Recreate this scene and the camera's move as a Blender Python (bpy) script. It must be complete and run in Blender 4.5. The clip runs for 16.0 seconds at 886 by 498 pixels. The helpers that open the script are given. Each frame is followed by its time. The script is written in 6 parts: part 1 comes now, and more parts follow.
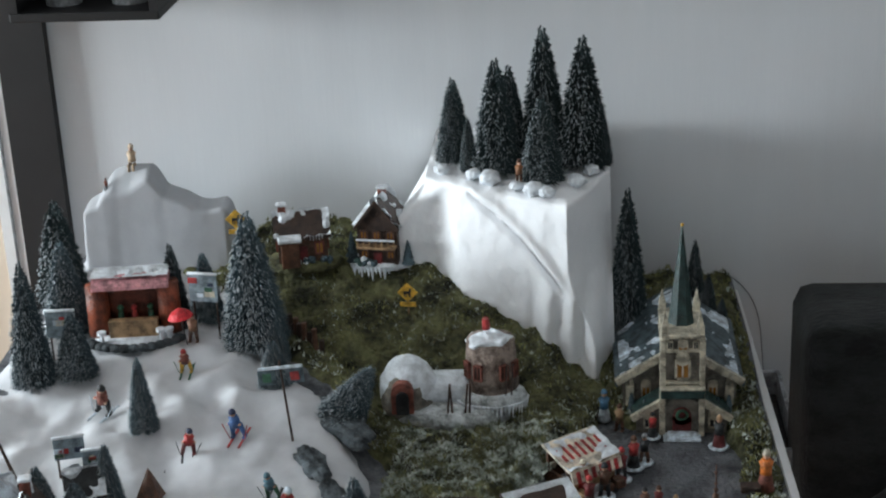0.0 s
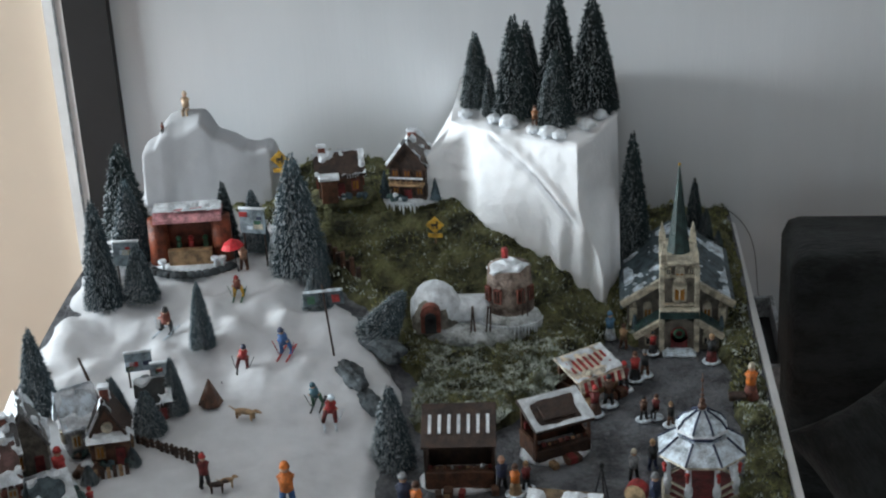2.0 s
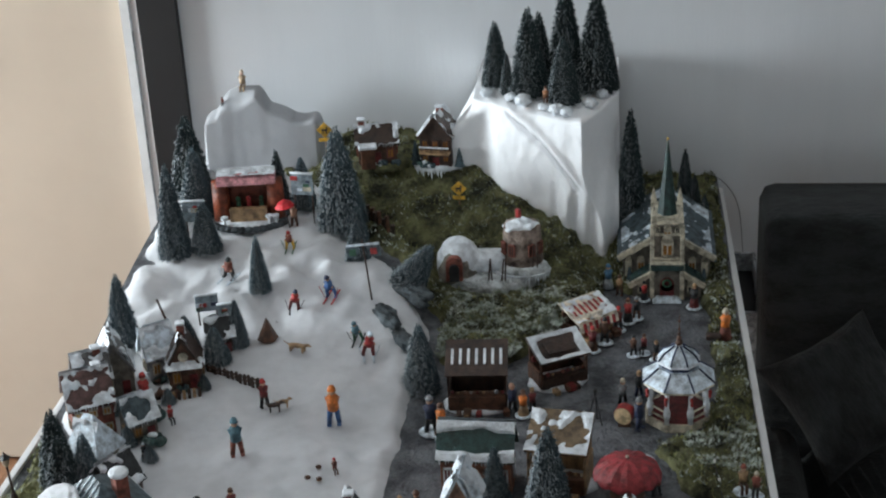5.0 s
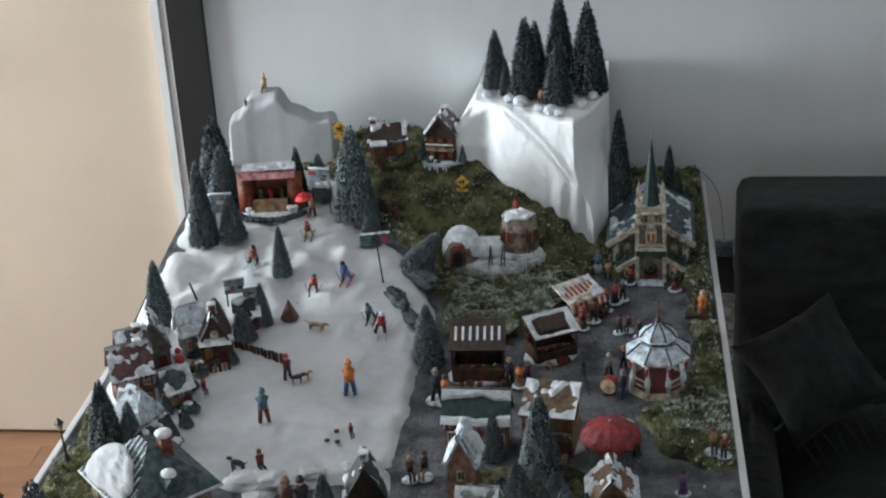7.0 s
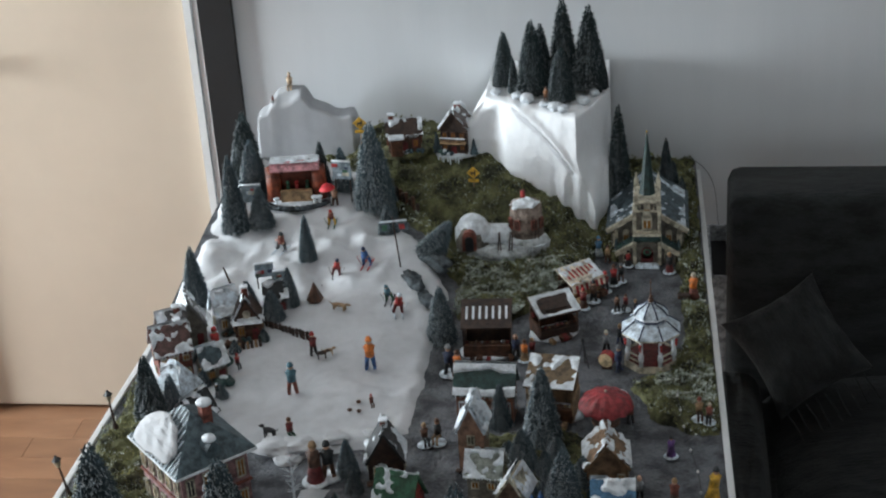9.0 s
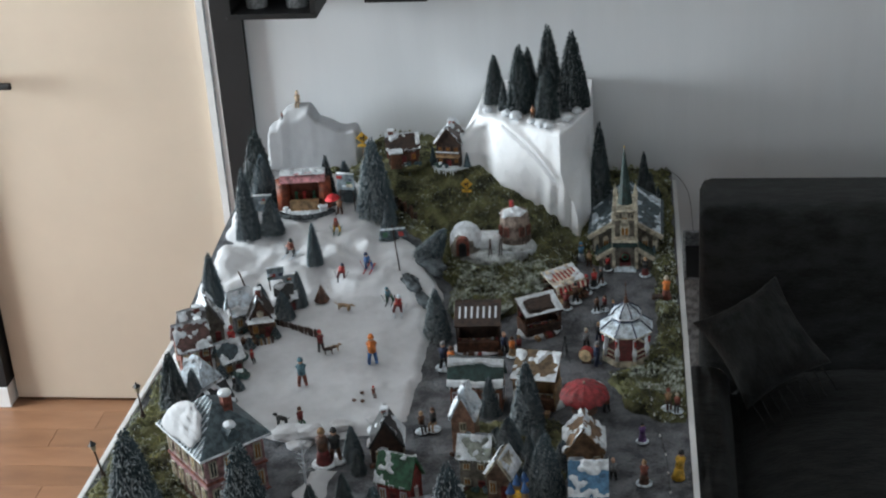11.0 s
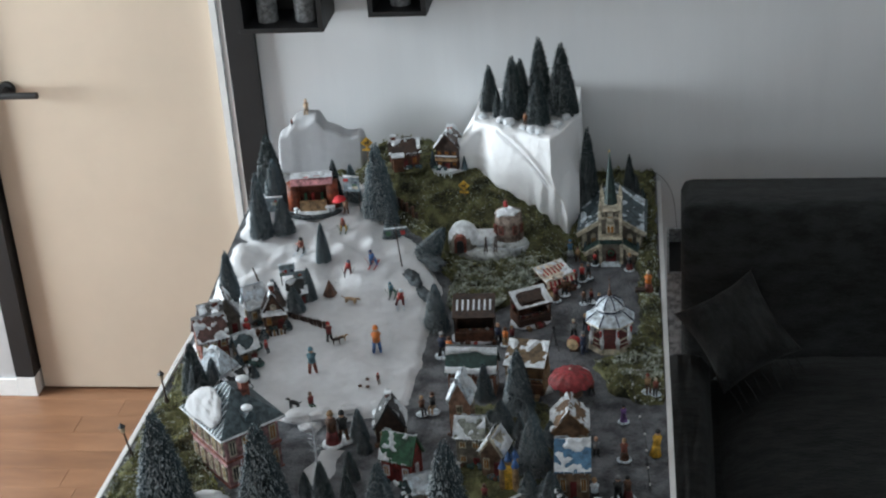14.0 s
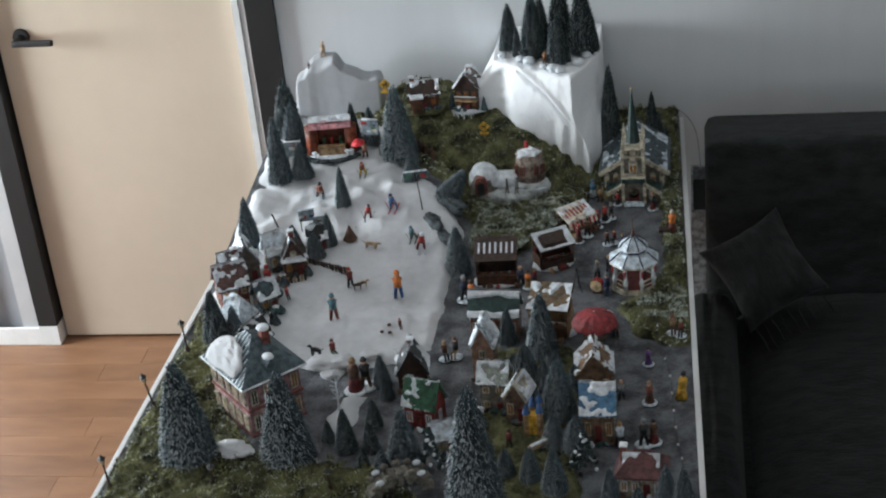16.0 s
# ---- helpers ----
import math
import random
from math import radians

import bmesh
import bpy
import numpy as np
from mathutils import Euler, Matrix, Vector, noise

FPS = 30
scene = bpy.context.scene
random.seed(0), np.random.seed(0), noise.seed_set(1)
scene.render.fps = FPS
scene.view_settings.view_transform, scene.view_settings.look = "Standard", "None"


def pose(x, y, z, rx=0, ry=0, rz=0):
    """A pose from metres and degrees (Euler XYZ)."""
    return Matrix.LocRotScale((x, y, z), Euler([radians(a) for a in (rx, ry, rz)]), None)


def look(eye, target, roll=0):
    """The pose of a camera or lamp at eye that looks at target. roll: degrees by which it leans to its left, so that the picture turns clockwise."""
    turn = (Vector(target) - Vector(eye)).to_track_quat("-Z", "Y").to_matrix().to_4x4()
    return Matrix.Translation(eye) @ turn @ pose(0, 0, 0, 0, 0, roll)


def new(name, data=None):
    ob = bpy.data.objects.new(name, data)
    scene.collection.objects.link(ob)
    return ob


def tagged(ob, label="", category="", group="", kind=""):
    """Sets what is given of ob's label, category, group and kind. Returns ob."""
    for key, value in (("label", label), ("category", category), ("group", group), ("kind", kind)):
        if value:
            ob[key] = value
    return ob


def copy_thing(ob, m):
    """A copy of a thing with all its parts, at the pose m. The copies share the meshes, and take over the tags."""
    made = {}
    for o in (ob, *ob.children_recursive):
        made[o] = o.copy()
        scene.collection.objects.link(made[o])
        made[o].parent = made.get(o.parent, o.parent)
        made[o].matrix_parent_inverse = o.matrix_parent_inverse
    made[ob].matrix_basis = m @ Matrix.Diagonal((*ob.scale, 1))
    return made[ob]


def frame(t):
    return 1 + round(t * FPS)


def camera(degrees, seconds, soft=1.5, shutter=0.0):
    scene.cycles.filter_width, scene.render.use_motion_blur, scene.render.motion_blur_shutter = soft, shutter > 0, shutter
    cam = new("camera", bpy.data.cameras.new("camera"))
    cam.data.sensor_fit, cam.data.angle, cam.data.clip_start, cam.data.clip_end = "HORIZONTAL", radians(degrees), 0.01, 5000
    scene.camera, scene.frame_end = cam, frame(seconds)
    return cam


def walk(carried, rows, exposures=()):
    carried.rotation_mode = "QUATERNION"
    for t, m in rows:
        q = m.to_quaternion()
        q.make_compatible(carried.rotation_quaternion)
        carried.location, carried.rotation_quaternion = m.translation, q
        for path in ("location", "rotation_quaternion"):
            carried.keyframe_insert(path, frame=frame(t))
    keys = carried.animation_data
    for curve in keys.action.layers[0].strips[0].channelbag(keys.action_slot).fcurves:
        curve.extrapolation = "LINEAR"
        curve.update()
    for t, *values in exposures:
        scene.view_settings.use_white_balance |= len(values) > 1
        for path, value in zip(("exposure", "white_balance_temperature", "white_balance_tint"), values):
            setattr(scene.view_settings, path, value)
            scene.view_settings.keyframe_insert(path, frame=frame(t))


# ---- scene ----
cam = camera(30.8, 16.0, soft=2.1)
PATH = [
    (0, (-0.2673, -2.5236, 1.8186), (-0.4381, -0.6718, 1.0827), -2.58),
    (0.5, (-0.2644, -2.5861, 1.8486), (-0.4495, -0.7417, 1.0975), -2.64),
    (1, (-0.2570, -2.6516, 1.8739), (-0.4460, -0.8139, 1.1077), -2.84),
    (1.5, (-0.2492, -2.7126, 1.9041), (-0.4385, -0.8838, 1.1167), -2.80),
    (2, (-0.2405, -2.7780, 1.9241), (-0.4437, -0.9605, 1.1146), -3.06),
    (2.5, (-0.2328, -2.8354, 1.9523), (-0.4374, -1.0254, 1.1265), -2.44),
    (3, (-0.2275, -2.8903, 1.9795), (-0.4387, -1.0878, 1.1391), -2.67),
    (3.5, (-0.2196, -2.9683, 2.0052), (-0.4407, -1.1696, 1.1591), -2.94),
    (4, (-0.2085, -3.0308, 2.0374), (-0.4394, -1.2353, 1.1872), -2.96),
    (6.5, (-0.1560, -3.3644, 2.2006), (-0.3990, -1.5790, 1.3328), -3.28),
    (7, (-0.1447, -3.4286, 2.2339), (-0.3921, -1.6455, 1.3625), -3.36),
    (7.5, (-0.1327, -3.4960, 2.2691), (-0.3894, -1.7159, 1.3942), -3.52),
    (8, (-0.1221, -3.5553, 2.3001), (-0.3747, -1.7760, 1.4225), -3.32),
    (8.5, (-0.1099, -3.6142, 2.3303), (-0.3659, -1.8393, 1.4447), -3.58),
    (9, (-0.0934, -3.6708, 2.3643), (-0.3658, -1.9010, 1.4736), -3.93),
    (11.5, (-0.0283, -4.0259, 2.5651), (-0.2985, -2.2567, 1.6723), -3.98),
    (12, (-0.0147, -4.0948, 2.6038), (-0.2868, -2.3252, 1.7124), -4.16),
    (12.5, (0.0018, -4.1783, 2.6507), (-0.2704, -2.4097, 1.7573), -4.33),
    (13, (0.0150, -4.2318, 2.6815), (-0.2600, -2.4658, 1.7840), -4.35),
    (13.5, (0.0194, -4.2166, 2.6700), (-0.2626, -2.4523, 1.7713), -4.28),
    (14, (0.0191, -4.2150, 2.6690), (-0.2598, -2.4508, 1.7691), -4.33),
    (14.5, (0.0098, -4.1918, 2.6712), (-0.2789, -2.4451, 1.7408), -5.32),
    (15, (0.0109, -4.1980, 2.6746), (-0.2800, -2.4579, 1.7325), -5.46),
    (15.5, (0.0097, -4.1936, 2.6717), (-0.2883, -2.4626, 1.7153), -5.42),
    (16, (0.0222, -4.1682, 2.6612), (-0.2880, -2.4450, 1.6946), -5.89),
]
walk(cam, [(t, look(eye, target, roll)) for t, eye, target, roll in PATH])

# ---- light ----
world = bpy.data.worlds.new("world")
scene.world = world
world.use_nodes = True
wn = world.node_tree
sky = wn.nodes.new("ShaderNodeTexSky")
sky.sky_type, sky.sun_disc, sky.sun_elevation, sky.sun_rotation = "NISHITA", False, radians(35), radians(250)
wn.links.new(sky.outputs[0], wn.nodes["Background"].inputs[0])
wn.nodes["Background"].inputs[1].default_value = 0.08


def window_light(name, m, sx, sy, power, colour):
    lamp = bpy.data.lights.new(name, "AREA")
    lamp.shape, lamp.size, lamp.size_y, lamp.energy, lamp.color = "RECTANGLE", sx, sy, power, colour
    ob = new(name, lamp)
    ob.matrix_world = m
    return ob


# daylight through the room's two windows, in the side wall and behind
window_light("window_daylight", look((-3.97, -0.72, 1.3), (0.2, -0.62, 0.9)), 1.1, 0.85, 172, (0.84, 0.93, 0.98))
window_light("window_daylight", look((-0.6, -5.95, 1.7), (-0.6, 0, 1.0)), 2.4, 1.3, 12, (0.9, 0.95, 0.96))
scene.view_settings.exposure = -0.06

# ---- materials ----
T, W = 0.73, 1.126


def material(name, colour, rough=0.7, metal=0.0, var=0.15, scale=40.0, bump=0.0, bump_scale=200.0, second=None, sheen=0.0, random_hue=0.0, stretch=None):
    """A surface with variation at two scales and fine relief; second: a colour mixed in by patches."""
    m = bpy.data.materials.new(name)
    m.use_nodes = True
    nt = m.node_tree
    b = nt.nodes["Principled BSDF"]
    b.inputs["Roughness"].default_value, b.inputs["Metallic"].default_value = rough, metal
    b.inputs["Sheen Weight"].default_value = sheen
    tc = nt.nodes.new("ShaderNodeTexCoord")
    n1, n2 = nt.nodes.new("ShaderNodeTexNoise"), nt.nodes.new("ShaderNodeTexNoise")
    n1.inputs["Scale"].default_value, n2.inputs["Scale"].default_value = scale, scale * 6
    n1.inputs["Detail"].default_value, n2.inputs["Detail"].default_value = 5, 3
    where = tc.outputs["Object"]
    if stretch:
        mp = nt.nodes.new("ShaderNodeMapping")
        mp.inputs["Scale"].default_value = stretch
        nt.links.new(where, mp.inputs["Vector"])
        where = mp.outputs[0]
    for n in (n1, n2):
        nt.links.new(where, n.inputs["Vector"])
    mix = nt.nodes.new("ShaderNodeMix")
    mix.data_type = "RGBA"
    dark = [c * (1 - var) for c in colour]
    lite = [min(1, c * (1 + var)) for c in (second or colour)]
    mix.inputs[6].default_value, mix.inputs[7].default_value = (*dark, 1), (*lite, 1)
    ramp = nt.nodes.new("ShaderNodeMapRange")
    ramp.inputs[1].default_value, ramp.inputs[2].default_value = 0.35, 0.65
    add = nt.nodes.new("ShaderNodeMath")
    add.operation = "MULTIPLY_ADD"
    add.inputs[1].default_value, add.inputs[2].default_value = 0.35, -0.17
    nt.links.new(n2.outputs[0], add.inputs[0])
    sum_ = nt.nodes.new("ShaderNodeMath")
    nt.links.new(n1.outputs[0], sum_.inputs[0])
    nt.links.new(add.outputs[0], sum_.inputs[1])
    nt.links.new(sum_.outputs[0], ramp.inputs[0])
    nt.links.new(ramp.outputs[0], mix.inputs[0])
    out = mix.outputs[2]
    if random_hue:
        info, hsv = nt.nodes.new("ShaderNodeObjectInfo"), nt.nodes.new("ShaderNodeHueSaturation")
        mr = nt.nodes.new("ShaderNodeMapRange")
        mr.inputs[3].default_value, mr.inputs[4].default_value = 1 - random_hue, 1 + random_hue
        nt.links.new(info.outputs["Random"], mr.inputs[0])
        nt.links.new(mr.outputs[0], hsv.inputs["Value"])
        nt.links.new(out, hsv.inputs["Color"])
        out = hsv.outputs[0]
    nt.links.new(out, b.inputs["Base Color"])
    if bump:
        n3, bp = nt.nodes.new("ShaderNodeTexNoise"), nt.nodes.new("ShaderNodeBump")
        n3.inputs["Scale"].default_value, n3.inputs["Detail"].default_value = bump_scale, 4
        nt.links.new(where, n3.inputs["Vector"])
        bp.inputs["Strength"].default_value, bp.inputs["Distance"].default_value = bump, 1.0 / bump_scale
        nt.links.new(n3.outputs[0], bp.inputs["Height"])
        nt.links.new(bp.outputs[0], b.inputs["Normal"])
    return m


WALL = material("wall_paper", (0.72, 0.74, 0.76), 0.85, var=0.04, scale=3, bump=0.055, bump_scale=130, stretch=(1, 1, 0.12))
CEIL = material("ceiling_paint", (0.8, 0.8, 0.79), 0.9, var=0.03, scale=3)
CREAM = material("cream_door_paint", (0.58, 0.485, 0.385), 0.5, var=0.03, scale=2.5)
WHITE = material("white_paint", (0.75, 0.75, 0.75), 0.45, var=0.05, scale=12)
BLACK = material("black_lacquer", (0.008, 0.008, 0.009), 0.6, var=0.2, scale=10)
LAMINATE = material("beech_laminate", (0.22, 0.108, 0.058), 0.38, var=0.15, scale=5, second=(0.255, 0.134, 0.073), random_hue=0.09, stretch=(0.25, 1, 1))
SOFA = material("charcoal_chenille", (0.0019, 0.0023, 0.0023), 0.95, var=0.5, scale=42, bump=0.8, bump_scale=200, second=(0.0085, 0.0102, 0.0102), sheen=0.03, stretch=(0.35, 1, 0.8))
FLEECE = material("snow_fleece", (0.57, 0.58, 0.6), 0.95, var=0.09, scale=9, bump=0.25, bump_scale=420)
# white cloth with the shade of the mountain's front put into its colour
SHADED_CLOTH = material("shaded_white_cloth", (0.4, 0.41, 0.43), 0.9, var=0.05, scale=10, bump=0.04, bump_scale=120)
SHEET = material("white_sheet", (0.9, 0.91, 0.93), 0.8, var=0.03, scale=8, bump=0.15, bump_scale=90)
SNOW = material("painted_snow", (0.7, 0.74, 0.78), 0.45, var=0.22, scale=70, bump=0.7, bump_scale=240)
MOSS = material("moss", (0.022, 0.024, 0.009), 0.95, var=0.5, scale=22, bump=0.9, bump_scale=130, second=(0.1, 0.1, 0.045))
FROST = material("frosted_moss", (0.2, 0.23, 0.16), 0.95, var=0.3, scale=50, second=(0.5, 0.54, 0.5))
STREET = material("cobble_mat", (0.075, 0.08, 0.09), 0.85, var=0.3, scale=25, bump=0.9, bump_scale=140, second=(0.125, 0.13, 0.142))


# ---- building kit ----
def link(name, bm, mats, parent=None, smooth=False):
    me = bpy.data.meshes.new(name)
    bm.normal_update()
    bm.to_mesh(me)
    bm.free()
    for m in mats if isinstance(mats, (list, tuple)) else [mats]:
        me.materials.append(m)
    if smooth:
        me.polygons.foreach_set("use_smooth", [True] * len(me.polygons))
    ob = new(name, me)
    if parent:
        ob.parent = parent
    return ob


def part(name, bm, mat, parent, label="", smooth=False):
    return tagged(link(name, bm, mat, parent, smooth), label)


def thing(name, m, label, category, group="", kind=""):
    ob = new(name)
    ob.empty_display_size = 0.01
    ob.matrix_world = m
    return tagged(ob, label, category, group, kind)


def box(bm, x0, y0, z0, x1, y1, z1, mat=0, bevel=0.0, turn=None):
    m = Matrix.Translation(((x0 + x1) / 2, (y0 + y1) / 2, (z0 + z1) / 2)) @ Matrix.Diagonal((abs(x1 - x0), abs(y1 - y0), abs(z1 - z0), 1))
    r = bmesh.ops.create_cube(bm, size=1, matrix=(turn @ m) if turn else m)
    faces = {f for v in r["verts"] for f in v.link_faces}
    for f in faces:
        f.material_index = mat
    if bevel:
        es = {e for v in r["verts"] for e in v.link_edges}
        done = bmesh.ops.bevel(bm, geom=list(es), offset=bevel, segments=2, affect="EDGES", profile=0.5)
        for f in done["faces"]:
            f.material_index = mat
    return bm


def cone(bm, m, r1, r2, h, seg=10, mat=0, cap=True):
    r = bmesh.ops.create_cone(bm, cap_ends=cap, segments=seg, radius1=r1, radius2=r2, depth=h, matrix=m @ Matrix.Translation((0, 0, h / 2)))
    for f in {f for v in r["verts"] for f in v.link_faces}:
        f.material_index = mat
    return bm


def ball(bm, m, sub=1, mat=0):
    r = bmesh.ops.create_icosphere(bm, subdivisions=sub, radius=1, matrix=m)
    for f in {f for v in r["verts"] for f in v.link_faces}:
        f.material_index = mat
        f.smooth = True
    return bm


def at(x, y, z, sx=1.0, sy=None, sz=None):
    return Matrix.Translation((x, y, z)) @ Matrix.Diagonal((sx, sx if sy is None else sy, sx if sz is None else sz, 1))


def new_bm():
    return bmesh.new()


def sstep(a, b, v):
    u = min(1.0, max(0.0, (v - a) / (b - a)))
    return u * u * (3 - 2 * u)


def ground(x, y):
    """Height of the laid-out ground over the table: street, ski slope, mossy hill."""
    snow = 0.006 + 0.085 * sstep(-1.05, -0.3, y) - 0.05 * sstep(-0.66, -0.5, x) * sstep(-0.9, -0.5, y)
    hill = 0.016 + 0.125 * sstep(-0.52, -0.2, y) * (1 - 0.75 * sstep(-0.42, -0.2, x))
    street = 0.006 + 0.03 * sstep(-0.5, -0.2, y)
    k = sstep(-0.60, -0.52, x) if y < -0.5 else sstep(-0.80 - 0.07 * sstep(-0.3, -0.2, y) + 0.2 * sstep(-0.3, -0.5, y), -0.70 - 0.07 * sstep(-0.3, -0.2, y) + 0.16 * sstep(-0.3, -0.5, y), x)
    back = sstep(-0.78, -0.62, y)
    right = sstep(-0.32, -0.24, x)
    rest = (hill * back + street * (1 - back)) * (1 - right) + street * right
    front = sstep(-1.22, -1.32, y)
    low = snow * (1 - front) + 0.01 * front
    return T + low * (1 - k) + rest * k


# ---- room ----
def slab(name, x0, y0, z0, x1, y1, z1, mat, label="", category="wall"):
    return tagged(link(name, box(new_bm(), x0, y0, z0, x1, y1, z1), mat), label, category, kind="structure")


slab("wall_north", -1.256, 0, 0, 3.2, 0.12, 2.95, WALL, "white textured wallpaper wall behind the village")
slab("wall_north_side", -4.0, 0, 0, -2.22, 0.12, 2.95, WALL, "plain white wall beside the door")
slab("wall_over_door", -2.22, 0, 2.06, -1.256, 0.12, 2.95, WALL, "white wall above the door")
slab("wall_east", 3.2, -6.0, 0, 3.32, 0.12, 2.95, WALL, "plain white side wall")
for name, y0, y1, z0, z1 in (("wall_west", -6.0, -1.3, 0, 2.95), ("wall_west", -0.14, 0.12, 0, 2.95), ("wall_west", -1.3, -0.14, 0, 0.8), ("wall_west", -1.3, -0.14, 1.78, 2.95)):
    slab(name, -4.12, y0, z0, -4.0, y1, z1, WALL, "plain white wall with a window")
for x0, x1, z0, z1 in ((-4.12, -1.9, 0, 2.95), (0.7, 3.32, 0, 2.95), (-1.9, 0.7, 0, 1.0), (-1.9, 0.7, 2.45, 2.95)):
    slab("wall_south", x0, -6.12, z0, x1, -6.0, z1, WALL, "plain white wall with a window")
slab("ceiling", -4.12, -6.12, 2.95, 3.32, 0.12, 3.05, CEIL, "plain white ceiling", "ceiling")
slab("hall_wall", -2.9, 1.0, 0, -1.0, 1.1, 2.3, WALL, "grey hallway wall behind the open door")
slab("floor", -4.12, -6.12, -0.06, 3.32, 1.1, -0.011, LAMINATE, "beech laminate floor", "floor")

# ---- colours ----
PAINTS = {}


def paint(r, g, b, rough=0.5, var=0.18):
    """A slightly worn toy enamel of this colour."""
    key = (r, g, b, rough)
    if key not in PAINTS:
        PAINTS[key] = material("enamel", (r * 0.6, g * 0.6, b * 0.6), rough, var=var, scale=75, bump=0.5, bump_scale=260, second=(r * 1.25, g * 1.25, b * 1.25))
    return PAINTS[key]


BARK = paint(0.05, 0.03, 0.02, 0.9)
PINE = material("pine_bristle", (0.014, 0.028, 0.028), 0.85, var=0.4, scale=60, second=(0.034, 0.056, 0.06), random_hue=0.3)
PINE_BLUE = material("blue_pine_bristle", (0.026, 0.048, 0.056), 0.85, var=0.4, scale=60, second=(0.075, 0.115, 0.135), random_hue=0.25)
FLOCK = material("snow_flock", (0.4, 0.45, 0.48), 0.9, var=0.25, scale=80)
BROWN, DARKWOOD, TAN = paint(0.09, 0.04, 0.022), paint(0.04, 0.021, 0.014), paint(0.3, 0.19, 0.1)
RED, DEEPRED, BRICK = paint(0.35, 0.03, 0.028), paint(0.14, 0.018, 0.018), paint(0.19, 0.06, 0.042, 0.8)
ORANGE, YELLOW, GREEN = paint(0.6, 0.17, 0.03), paint(0.6, 0.35, 0.04), paint(0.03, 0.1, 0.055)
BLUE, TEAL, NAVY = paint(0.04, 0.11, 0.27), paint(0.07, 0.16, 0.2), paint(0.02, 0.03, 0.07)
GREY, DARK, STONE = paint(0.2, 0.21, 0.22), paint(0.02, 0.022, 0.024), material("toy_stone", (0.17, 0.155, 0.13), 0.85, var=0.35, scale=70, bump=0.6, bump_scale=160)
IVORY, SKIN, PURPLE = paint(0.45, 0.41, 0.32), paint(0.5, 0.3, 0.21), paint(0.13, 0.06, 0.2)
SLATE, DARKGREEN = material("toy_slate", (0.03, 0.05, 0.06), 0.55, var=0.35, scale=80, second=(0.07, 0.1, 0.115)), paint(0.025, 0.06, 0.055)
SKYBLUE, PINK = paint(0.065, 0.165, 0.28), paint(0.55, 0.25, 0.27)
ROCK = material("toy_rock", (0.022, 0.028, 0.032), 0.8, var=0.5, scale=45, bump=0.8, bump_scale=120, second=(0.06, 0.072, 0.08))
GLOW = material("amber_window", (0.34, 0.16, 0.04), 0.25, var=0.3, scale=60)
PALE = paint(0.55, 0.62, 0.68)

# ---- door, frame, shelves ----
door = thing("door_1", pose(-1.262, 0.03, 0), "smooth cream painted flush door with a black lever handle", "door", kind="structure")
part("leaf", box(new_bm(), -0.73, 0, 0.008, 0, 0.04, 2.04, bevel=0.004), CREAM, door)
bm = new_bm()
cone(bm, pose(-0.652, 0.0, 1.04, 90), 0.026, 0.024, 0.01, 20)
cone(bm, pose(-0.652, -0.005, 1.04, 90), 0.011, 0.01, 0.05, 12)
handle = part("door_handle", bm, BLACK, door, "black lever handle", smooth=False)
part("lever", box(new_bm(), -0.662, -0.066, 1.03, -0.535, -0.05, 1.05, bevel=0.006), BLACK, handle)
slab("door_jamb", -1.257, -0.012, 0, -1.217, 0.12, 2.06, WHITE, "white door jamb", "trim")
# no groove is cut: a raised grey strip paints its shadow line
slab("door_jamb_shadow_line", -1.2375, -0.0155, 0, -1.2335, -0.0125, 2.06, GREY, "thin grey strip standing in for a groove's shadow on the white jamb", "trim")
slab("door_frame", -1.217, -0.022, 0, -1.135, -0.001, 2.95, BLACK, "black lacquered wooden upright beside the door", "trim")
slab("door_frame_far", -2.062, -0.012, 0.07, -2.0, 0.12, 2.06, BLACK, "black lacquered door frame", "trim")
slab("door_plinth", -2.062, -0.014, 0, -2.0, 0.12, 0.068, WHITE, "white plinth under the door frame", "trim")
# post and panel colours are greyed: the shade beside the door is painted in
slab("wall_strip", -2.12, 0.0, 0, -2.064, 0.12, 2.06, material("post_shade_grey", (0.45, 0.45, 0.46), 0.6, var=0.05, scale=4), "white painted post beside the door frame, greyed for shade")
slab("hall_panel", -2.22, 0.03, 0, -2.122, 0.12, 2.06, material("hall_shade_grey", (0.3, 0.31, 0.33), 0.8, var=0.05, scale=3), "wall panel beside the door post, greyed for shade")
slab("baseboard", -4.0, -0.012, 0, -2.064, -0.001, 0.06, WHITE, "white baseboard", "trim")
slab("baseboard_right", -1.133, -0.012, 0, 3.2, -0.001, 0.06, WHITE, "white baseboard", "trim")


